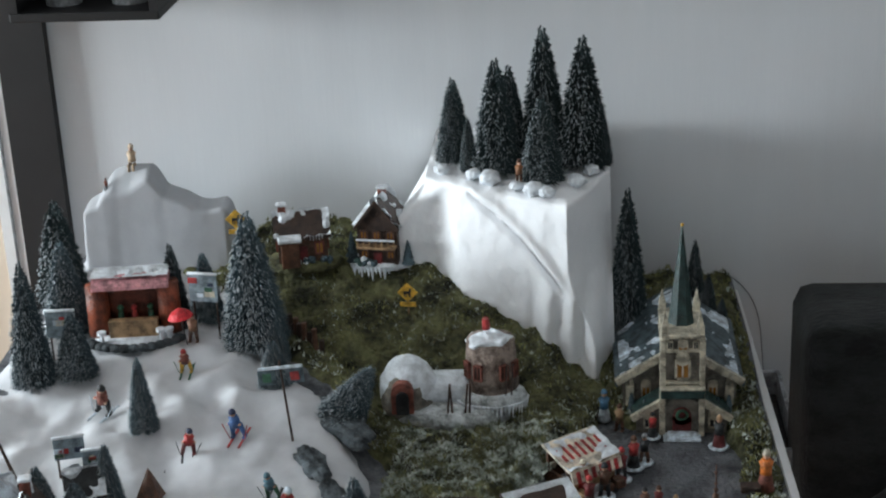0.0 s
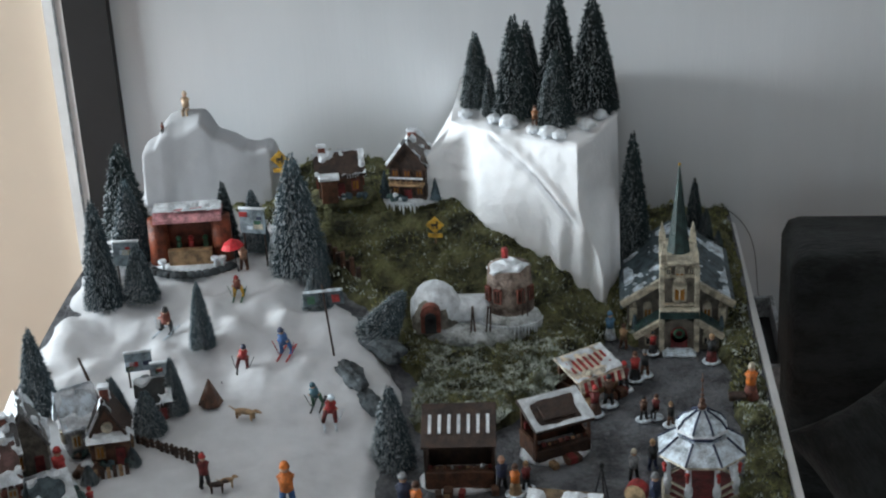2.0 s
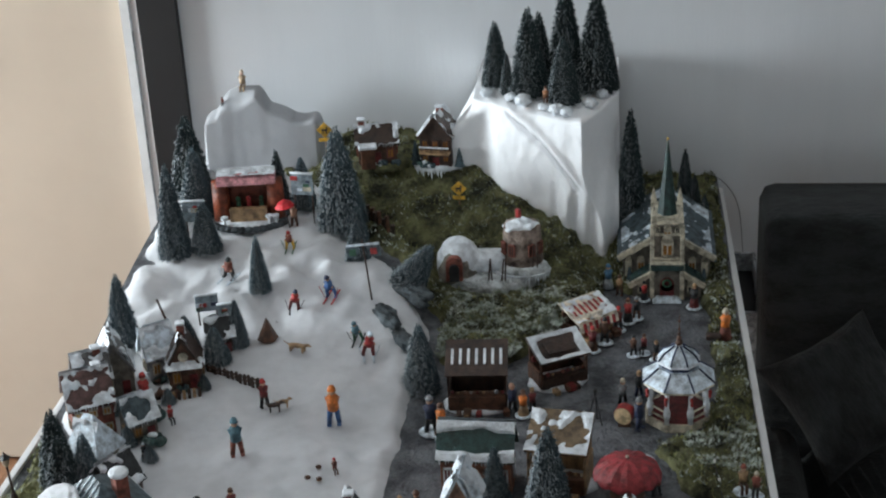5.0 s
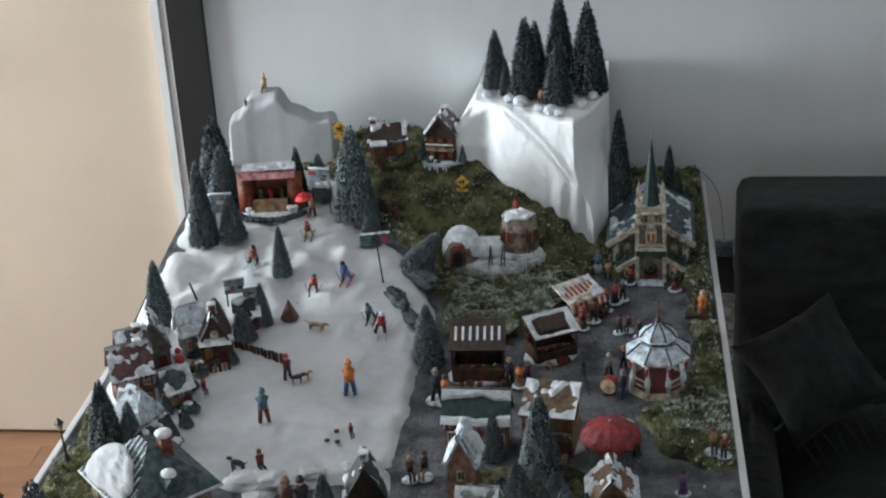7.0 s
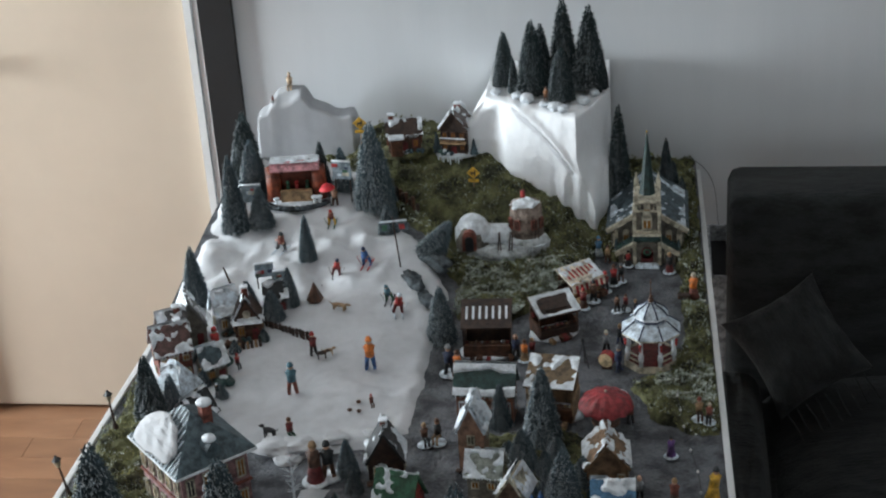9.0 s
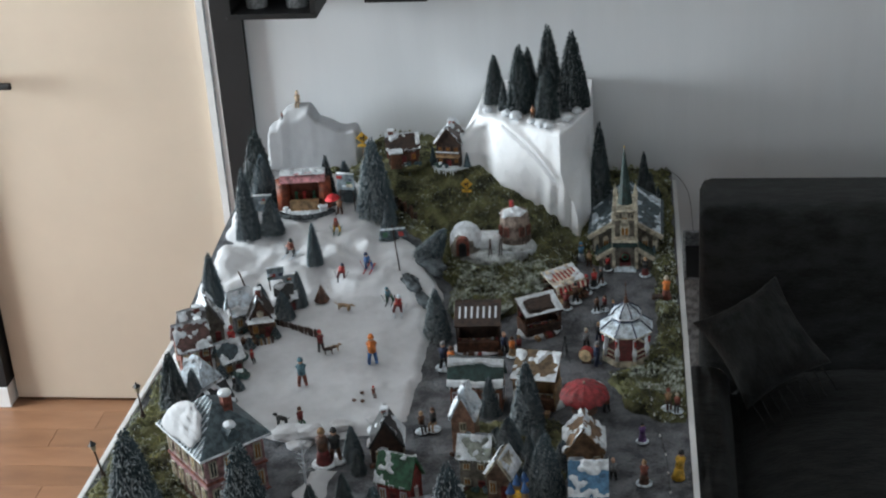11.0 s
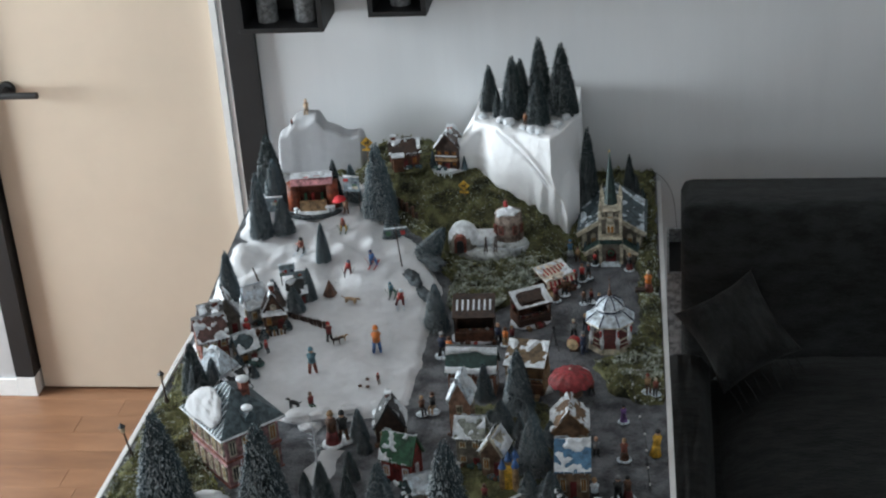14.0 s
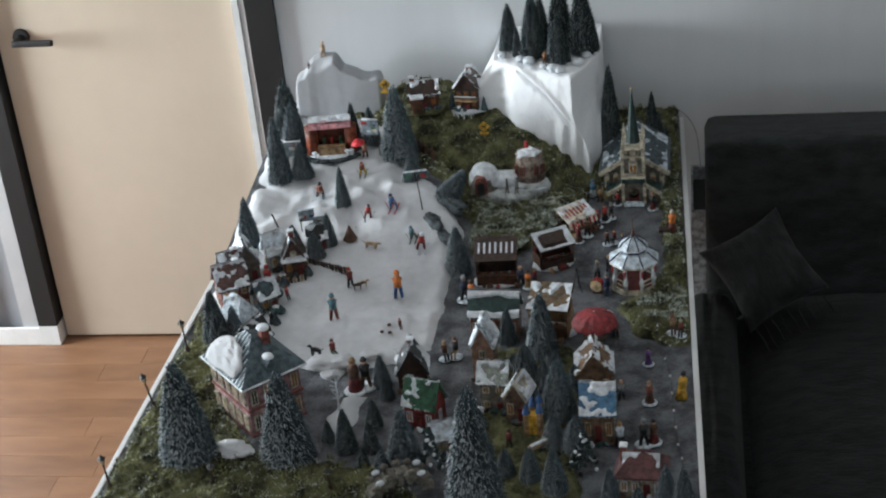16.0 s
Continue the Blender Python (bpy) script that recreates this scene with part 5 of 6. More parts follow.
def big_house():
    ob = thing("mansion", pose(-0.897, -1.43, 0.737, 0, 0, -47), "plum toy mansion with lit windows, slate hip roof and cotton snow", "toy house", "toy houses")
    w, d, h, rise = 0.155, 0.128, 0.132, 0.066
    part("wall", box(new_bm(), -w / 2, -d / 2, 0, w / 2, d / 2, h, bevel=0.0015), paint(0.27, 0.15, 0.15, 0.7), ob)
    for z in (0.0, 0.064, h - 0.006):
        part("cornice", box(new_bm(), -w / 2 - 0.003, -d / 2 - 0.003, z, w / 2 + 0.003, d / 2 + 0.003, z + 0.005, bevel=0.001), IVORY if z > 0.1 else BRICK, ob)
    for k in range(2):
        for i in range(5):
            toy_window(ob, pose(-w / 2 + w * (i + 0.5) / 5, -d / 2, 0.016 + 0.062 * k), 0.017, 0.036, (GLOW, YELLOW, RED)[(i + k) % 3], IVORY)
        for i in range(4):
            toy_window(ob, pose(w / 2, -d / 2 + d * (i + 0.5) / 4, 0.016 + 0.062 * k, 0, 0, 90), 0.016, 0.036, GLOW if i % 2 else DARK, IVORY)
    bm = new_bm()
    hip_roof(bm, w, d, h, rise, 0.012, 0.18)
    part("roof", bm, SLATE, ob, "blue-grey slate roof")
    part("gutter", box(new_bm(), -w / 2 - 0.014, -d / 2 - 0.014, h - 0.006, w / 2 + 0.014, d / 2 + 0.014, h - 0.001, bevel=0.0015), SNOW, ob, "white eaves")
    ex, ey = w / 2 + 0.012, d / 2 + 0.012
    for i in range(15):
        u = (i + 0.5) / 15 * 2 - 1
        top = Vector((max(-w * 0.09, min(w * 0.09, u * ex)), 0, h + rise))
        if abs(u * ex) > w * 0.09:
            k = (ex - abs(u) * ex) / (ex - w * 0.09)
            top = Vector((u * ex, -ey * (1 - k), h + rise * k))
        a = Vector((u * ex, -ey, h))
        l = (top - a).length
        if l > 0.006:
            ang = math.degrees(math.atan2(top.z - a.z, top.y - a.y))
            bm = box(new_bm(), -0.0008, 0, 0, 0.0008, l, 0.0018)
            bm.transform(pose(a.x, a.y, a.z, ang, 0, 0))
            part("roof_batten", bm, PALE, ob, "pale standing seam")
    bm = cushion(1, 1, 1, 3.0, 40)
    for v in bm.verts:
        u, q, z = v.co
        k = 0.5 + 0.5 * q
        ang = math.atan2(q, u)
        ru = u * math.sqrt(1 - 0.42 * q * q) * (1 + 0.16 * noise.noise((math.cos(ang) * 1.6, math.sin(ang) * 1.6, 4.0)) + 0.05 * noise.noise((math.cos(ang) * 7, math.sin(ang) * 7, 4.0)))
        k = 0.5 + 0.5 * q * math.sqrt(1 - 0.42 * u * u) * (1 + 0.14 * noise.noise((math.cos(ang) * 1.6, math.sin(ang) * 1.6, 9.0)) + 0.05 * noise.noise((math.cos(ang) * 7, math.sin(ang) * 7, 9.0)))
        v.co = Vector((ru * 0.066 * (1.2 - 0.5 * k) - 0.014, -ey - 0.004 + k * ey * 0.74, h + rise * 0.74 * k + 0.001 + 0.014 * max(z, 0) * (1 + 0.25 * noise.noise((u * 3, q * 3, 0)) + 0.08 * noise.noise((u * 10, q * 10, 2.0)))))
    part("cotton_snow", bm, FLEECE, ob, "white cotton snow on the roof", smooth=True)
    c = part("chimney", box(new_bm(), 0.018, 0.012, h + rise * 0.5, 0.036, 0.03, h + rise + 0.012, bevel=0.001), BRICK, ob, "red brick chimney")
    tagged(link("chimney_snow", ball(new_bm(), at(0.027, 0.021, h + rise + 0.015, 0.014, 0.014, 0.007), 2), SNOW, c), "snow cap")
    bm = walls_of(0.03, 0.026, 0.012, 0.014)
    bm.transform(pose(w / 2 - 0.006, 0, h + 0.014, 0, 0, 0))
    part("dormer", bm, SLATE, ob, "slate dormer with snow")
    part("dormer_snow", ball(new_bm(), at(w / 2 - 0.004, 0, h + 0.041, 0.014, 0.012, 0.006), 2), SNOW, ob)


big_house()
for i, (x, y, r) in enumerate(((-0.79, -1.275, 0.03), (-0.75, -1.27, 0.026), (-0.77, -1.295, 0.022), (-0.69, -1.24, 0.02), (-0.62, -1.22, 0.018), (-0.72, -1.265, 0.018), (-1.0, -0.925, 0.013), (-1.015, -0.975, 0.012), (-0.995, -1.075, 0.014), (-1.095, -0.96, 0.014), (-1.02, -0.8, 0.018), (-0.93, -0.83, 0.012), (-1.055, -1.075, 0.013), (-0.925, -1.59, 0.03), (-0.9, -1.6, 0.022))):
    bm = ball(new_bm(), at(0, 0, 0), 4)
    for v in bm.verts:
        k = 1 + 0.35 * noise.noise(v.co * 1.3 + Vector((i * 3, 0, 0))) + 0.15 * noise.noise(v.co * 4 + Vector((0, i, 0)))
        v.co = Vector((v.co.x * r * 1.25 * k, v.co.y * r * 0.9 * k, v.co.z * r * 0.45 * k))
    tuft = tagged(link("cotton_tuft", bm, FLEECE, smooth=True), "loose white cotton snow tuft on the slope", "cotton", "cotton tufts")
    tuft.location = (x, y, top(x, y) + r * 0.2)

# red parasol
par = thing("parasol", pose(-0.198, -1.185, top(-0.198, -1.185)), "round dark red parasol with snow on its edge", "parasol")
part("pole", cone(new_bm(), pose(0, 0, 0), 0.002, 0.002, 0.075, 8), BROWN, par)
bm = new_bm()
bmesh.ops.create_uvsphere(bm, u_segments=48, v_segments=16, radius=0.05)
for v in bm.verts:
    a, q = math.atan2(v.co.y, v.co.x), math.hypot(v.co.x, v.co.y) / 0.05
    low = v.co.z < -0.001
    v.co.z = 0.06 + 0.03 * math.sqrt(max(0.0, 1 - q * q)) ** 1.2 * (0.9 if low else 1.0) + 0.0025 * q * q * math.cos(a * 12) - (0.002 if low else 0)
part("canopy", bm, paint(0.25, 0.025, 0.03), par, "dark red canopy", smooth=False)
for a, s in ((2.4, 0.013), (0.7, 0.016), (0.3, 0.01)):
    part("canopy_snow", ball(new_bm(), at(0.032 * math.cos(a), 0.032 * math.sin(a), 0.072, s, s, 0.004), 2), SNOW, par, "patch of snow", smooth=True)
part("parasol_tip", ball(new_bm(), at(0, 0, 0.091, 0.003), 1), IVORY, par)
part("table", cone(new_bm(), pose(0, 0, 0.026), 0.026, 0.026, 0.003, 16), BROWN, par)

# small blue-turreted castle, fallen log, bridge
cas = thing("toy_castle", pose(-0.302, -1.535, top(-0.302, -1.535), 0, 0, -10), "small yellow castle with blue cone turrets", "toy castle")
part("keep", box(new_bm(), -0.014, -0.012, 0, 0.014, 0.012, 0.048, bevel=0.001), YELLOW, cas)
for sx, sy, hh in ((-0.014, -0.008, 0.05), (0.014, -0.01, 0.058), (0.008, 0.012, 0.066), (-0.006, 0.01, 0.058)):
    part("turret", cone(new_bm(), pose(sx, sy, 0), 0.007, 0.0065, hh, 10), TAN, cas)
    part("turret_roof", cone(new_bm(), pose(sx, sy, hh), 0.009, 0.0005, 0.022, 10), BLUE, cas, "blue cone roof")
log = thing("birch_log", pose(-0.283, -1.58, top(-0.283, -1.58), 0, 0, 38), "pale cut log lying on the moss", "log")
part("wood", cone(new_bm(), pose(-0.034, 0, 0.012, 0, 90), 0.006, 0.0055, 0.068, 12), paint(0.35, 0.27, 0.2), log, smooth=False)
part("log_snow", box(new_bm(), -0.03, -0.004, 0.0155, 0.03, 0.004, 0.019, bevel=0.0015), SNOW, log, smooth=True)
bri = thing("stone_bridge", pose(-0.547, -1.735, top(-0.547, -1.735), 0, 0, 24), "small snowy stone footbridge on the moss bank", "bridge")
for i in range(11):
    a = math.pi * i / 10
    part("arch_stone", box(new_bm(), -0.006, -0.018, -0.012, 0.006, 0.018, 0.012, bevel=0.0015, turn=pose(-0.052 * math.cos(a), 0, 0.012 + 0.03 * math.sin(a), 0, 90 - math.degrees(a), 0)), STONE, bri)
for sy in (-0.018, 0.018):
    for i in range(7):
        a = math.pi * (i + 0.5) / 7
        part("parapet_stone", ball(new_bm(), at(-0.052 * math.cos(a), sy, 0.03 + 0.03 * math.sin(a), 0.009, 0.0045, 0.006), 2), SNOW if i in (1, 5) else STONE, bri, smooth=True)

# ---- signs, fence, lamps, rocks ----
def billboard(x, y, turn, w, h, up, label, lean=0.0, posts=2):
    ob = thing("billboard", pose(x, y, top(x, y), lean, 0, turn), label, "sign", "ski signs")
    for s in ((-0.4, 0.4) if posts == 2 else (0.0,)):
        part("post", cone(new_bm(), pose(s * w, 0.002, 0), 0.0016, 0.0014, up + h, 8), DARKWOOD, ob)
    part("panel", box(new_bm(), -w / 2, -0.002, up, w / 2, 0.001, up + h, bevel=0.0006), paint(0.2, 0.25, 0.28), ob, "pale blue picture panel")
    rnd = random.Random(int(x * 777))
    for i in range(5):
        cx, cz, r = rnd.uniform(-0.38, 0.38) * w, up + rnd.uniform(0.2, 0.8) * h, rnd.uniform(0.09, 0.18) * w
        part("patch", box(new_bm(), cx - r, -0.0026, cz - r * 0.6, cx + r, -0.0019, cz + r * 0.6, bevel=0.0003), (RED, PALE, IVORY, GREEN, NAVY)[i], ob)
    part("snow_edge", box(new_bm(), -w / 2 - 0.001, -0.003, up + h, w / 2 + 0.001, 0.002, up + h + 0.004, bevel=0.0015), SNOW, ob, smooth=True)


billboard(-1.015, -0.46, 6, 0.042, 0.04, 0.045, "blue ski billboard on two dark posts between the trees")
billboard(-0.815, -0.405, -8, 0.044, 0.042, 0.06, "blue ski billboard with patches on two posts")
billboard(-0.935, -0.715, 16, 0.04, 0.03, 0.028, "dark ski billboard in front of small trees")
billboard(-0.895, -0.73, 16, 0.034, 0.03, 0.03, "dark ski billboard leaning beside another", 8)
flag = thing("finish_sign", pose(-0.655, -0.637, top(-0.655, -0.637), -6, -6, 0), "leaning dark pole with a snowy crossbar sign", "sign", "ski signs")
part("pole", cone(new_bm(), pose(0, 0, 0), 0.0018, 0.0015, 0.115, 8), DARKWOOD, flag)
part("crossbar", box(new_bm(), -0.03, -0.0015, 0.103, 0.03, 0.0015, 0.107), PALE, flag, "snowy crossbar")
for sx, m_ in ((-0.02, GREEN), (0.018, NAVY)):
    part("board", box(new_bm(), sx - 0.012, -0.001, 0.082, sx + 0.012, 0.001, 0.103, bevel=0.0005), SLATE, flag)
    part("emblem", box(new_bm(), sx - 0.006, -0.0018, 0.086, sx + 0.006, -0.0008, 0.098, bevel=0.0005), RED if sx > 0 else GREEN, flag)
stick = thing("bare_pole", pose(-0.985, -0.76, top(-0.985, -0.76), -4, -18, 0), "leaning dark wooden pole in the snow", "pole")
part("shaft", cone(new_bm(), pose(0, 0, 0), 0.0032, 0.002, 0.085, 8), DARKWOOD, stick)


def deer_sign(x, y, turn, s, up):
    ob = thing("deer_crossing_sign", pose(x, y, top(x, y), 0, 0, turn), "yellow diamond deer crossing sign on a post", "sign", "deer signs")
    part("post", cone(new_bm(), pose(0, 0.0015, 0), 0.0015, 0.0013, up + s * 0.5, 8), TAN, ob)
    bm = box(new_bm(), -s / 2, -0.0012, -s / 2, s / 2, 0.0012, s / 2, bevel=0.0006)
    bm.transform(pose(0, 0, up + s * 0.62, 0, 45, 0))
    part("diamond", bm, YELLOW, ob, "yellow diamond plate")
    part("plate", box(new_bm(), -s * 0.55, -0.0012, up - s * 0.42, s * 0.55, 0.0012, up - s * 0.08, bevel=0.0006), YELLOW, ob)
    bm = new_bm()
    z = up + s * 0.62
    box(bm, -s * 0.25, -0.002, z - 0.07 * s, s * 0.2, -0.001, z + 0.1 * s, turn=pose(0, 0, 0, 0, 0, 0))
    box(bm, s * 0.12, -0.002, z + 0.05 * s, s * 0.25, -0.001, z + 0.32 * s)
    for q in (-0.22, -0.1, 0.1, 0.18):
        box(bm, s * q - 0.03 * s, -0.002, z - 0.3 * s, s * q + 0.03 * s, -0.001, z - 0.05 * s)
    part("deer_mark", bm, DARK, ob, "black leaping deer mark")


deer_sign(-0.812, -0.17, 0, 0.024, max(0.018, 0.923 - top(-0.812, -0.17)))
deer_sign(-0.526, -0.327, -4, 0.022, 0.022)

fence = thing("picket_fence", pose(-0.855, -0.873, top(-0.855, -0.873), 0, 0, -24), "low dark wooden picket fence across the snow", "fence")
for i in range(14):
    fx = -0.056 + i * 0.0086
    bm = box(new_bm(), -0.003, -0.0012, -0.004, 0.003, 0.0012, 0.014, bevel=0.0005)
    cone(bm, pose(0, 0, 0.014, 0, 0, 45), 0.004, 0.0005, 0.004, 4)
    bm.transform(pose(fx, 0.0015 * math.sin(i * 2.1), 0, 0, 4 * math.sin(i * 1.7), 0))
    part("picket", bm, DARKWOOD, fence)
for z in (0.003, 0.009):
    part("fence_rail", box(new_bm(), -0.06, 0.001, z, 0.06, 0.003, z + 0.0025), BROWN, fence)
fence = thing("picket_fence", pose(-0.925, -0.93, top(-0.925, -0.93), 0, 0, 24), "tan picket fence beside the brown chapel", "fence")
for i in range(7):
    part("picket", box(new_bm(), -0.03 + i * 0.0085, -0.001, 0, -0.0245 + i * 0.0085, 0.001, 0.018, bevel=0.0005), TAN if i % 2 else DARKWOOD, fence)


fence = thing("palisade", pose(-0.678, -0.385, top(-0.678, -0.385), 0, 0, -50), "dark brown palisade holding the moss bank beside the slope", "fence")
for i in range(11):
    bm = cone(new_bm(), pose(-0.05 + i * 0.01, 0.002 * math.sin(i * 2.7), -0.03, 0, 3 * math.sin(i * 1.9), 0), 0.005, 0.0042, 0.056 + 0.008 * math.sin(i * 2.3), 7)
    part("stake", bm, DARKWOOD if i % 3 else BROWN, fence)


def street_lamp(x, y, h, lean, label):
    ob = thing("street_lamp", pose(x, y, top(x, y), 0, lean, 0), label, "street lamp", "street lamps")
    part("foot", cone(new_bm(), pose(0, 0, 0), 0.006, 0.0035, 0.012, 10), DARKWOOD, ob)
    part("pole", cone(new_bm(), pose(0, 0, 0.01), 0.0024, 0.0018, h * 0.68, 8), DARKWOOD, ob)
    bm = cone(new_bm(), pose(0, 0, h * 0.7), 0.0035, 0.0075, h * 0.16, 6)
    part("lantern", bm, paint(0.35, 0.3, 0.22), ob, "glazed lantern")
    part("lantern_roof", cone(new_bm(), pose(0, 0, h * 0.86), 0.0092, 0.002, h * 0.09, 6), DARK, ob)
    part("lantern_tip", ball(new_bm(), at(0, 0, h * 0.96, 0.0022), 1), DARK, ob)


street_lamp(-1.115, -1.221, 0.085, -3, "dark miniature street lamp by the tray rim")
street_lamp(-1.132, -1.436, 0.088, -9, "dark miniature street lamp leaning over the rim")
street_lamp(-1.142, -1.715, 0.08, -4, "dark miniature street lamp on the moss bank")
street_lamp(-0.93, -1.709, 0.05, 3, "small dark lamp standing in the moss")
street_lamp(-0.69, -1.714, 0.05, -3, "small dark lamp standing in the moss")


def rock(x, y, sx, sy, sz, turn, label, seed):
    bm = ball(new_bm(), at(0, 0, 0), 4)
    for v in bm.verts:
        k = 1 + 0.4 * noise.noise(v.co * 1.6 + Vector((seed, 0, 0))) + 0.3 * abs(noise.noise(v.co * 3.1 + Vector((seed, 5, 0)))) + 0.16 * noise.noise(v.co * 4.5 + Vector((0, seed, 0)))
        v.co = Vector((v.co.x * sx * k, v.co.y * sy * k, v.co.z * sz * k))
    ob = tagged(link("rock", bm, ROCK, smooth=False), label, "rock", "rocks on the slope")
    ob.matrix_world = pose(x, y, top(x, y) + sz * 0.3, 0, 0, turn)


rock(-0.607, -0.572, 0.078, 0.024, 0.016, -54, "dark frosted rock with a leaning tree at the slope's edge", 1.0)
rock(-0.622, -0.688, 0.045, 0.016, 0.012, -60, "dark frosted rock in the snow", 2.0)
rock(-0.585, -0.752, 0.036, 0.013, 0.011, -58, "long dark frosted rock in the snow", 3.0)
plant("blue", -0.605, -0.57, 0.105, 0.034, top(-0.605, -0.57), (0, 32))

tri = thing("camera_tripod", pose(-0.25, -0.947, top(-0.25, -0.947)), "thin black miniature tripod on the street", "tripod")
for a in (80, 200, 320):
    part("leg", cone(new_bm(), pose(0.014 * math.cos(radians(a)), 0.014 * math.sin(radians(a)), 0) @ Matrix.Rotation(radians(a), 4, "Z") @ pose(0, 0, 0, 0, -14, 0), 0.0012, 0.001, 0.058, 6), DARK, tri)
part("head", box(new_bm(), -0.003, -0.003, 0.055, 0.003, 0.003, 0.063, bevel=0.001), DARK, tri)


# ---- figurines: plain painted shapes ----
def figurine(x, y, h, coat, legs, hat, turn=0, stance="stand", base=None, label="", z=None, lean=0, cat="figurine", skis=None):
    """One plain moulded figure of height h."""
    bm = new_bm()
    mats = [coat, legs, SKIN, hat, base or SNOW, skis or DARK]
    if stance == "skirt":
        cone(bm, pose(0, 0, 0), 0.2, 0.1, 0.5, 12, 1)
    elif stance == "sit":
        for s in (-1, 1):
            cone(bm, pose(s * 0.07, 0.02, 0.3, 90), 0.06, 0.05, 0.26, 8, 1)
            cone(bm, pose(s * 0.07, -0.22, 0.02), 0.045, 0.05, 0.28, 8, 1)
    else:
        k = 0.11 if stance != "ski" else 0.15
        for s in (-1, 1):
            cone(bm, pose(s * k, 0.02 * s, 0.02, 0, -s * 7, 0), 0.052, 0.068, 0.44, 8, 1)
            box(bm, s * k - 0.045, -0.11, 0, s * k + 0.045, 0.05, 0.06, 1, 0.015)
    cone(bm, pose(0, 0, 0.4), 0.13, 0.115, 0.34, 12, 0)
    ball(bm, at(0, 0, 0.71, 0.135, 0.1, 0.07), 2, 0)
    up = {"wave": 140, "ski": 55}.get(stance, 18)
    for s, a in ((-1, up), (1, 22 if stance == "wave" else up)):
        m = pose(s * 0.12, 0, 0.72) @ Matrix.Rotation(-s * radians(180 - a) if a <= 90 else -s * radians(180 - a), 4, "Y") @ Matrix.Rotation(radians(14), 4, "X")
        cone(bm, m, 0.05, 0.042, 0.32, 8, 0)
        ball(bm, m @ at(0, 0, 0.34, 0.045), 1, 2)
    ball(bm, at(0, -0.005, 0.85, 0.08, 0.08, 0.095), 2, 2)
    cone(bm, pose(0, 0, 0.88), 0.098, 0.07, 0.08, 10, 3)
    ball(bm, at(0, 0, 0.96, 0.07, 0.07, 0.045), 2, 3)
    if skis:
        for s in (-1, 1):
            box(bm, s * 0.14 - 0.03, -0.42, -0.01, s * 0.14 + 0.03, 0.34, 0.012, 5, 0.004)
    if base:
        cone(bm, pose(0, 0, -0.02), 0.3, 0.25, 0.05, 14, 4)
    if stance == "ski":
        for s in (-1, 1):
            cone(bm, pose(s * 0.33, -0.06, 0.5, 172, s * 16, 0), 0.014, 0.01, 0.5, 6, 5)
    fat = 1.12 if stance == "ski" else 0.98
    bm.transform(Matrix.Diagonal((h * fat, h * fat, h * 0.94, 1)))
    ob = link("figurine", bm, mats, smooth=True)
    tagged(ob, label, cat, "village figurines")
    ob.matrix_world = pose(x, y, (top(x, y) if z is None else z) + (0.006 if base else 0.0045 if skis else 0.003), 14 if skis else 0, lean, turn)
    return ob


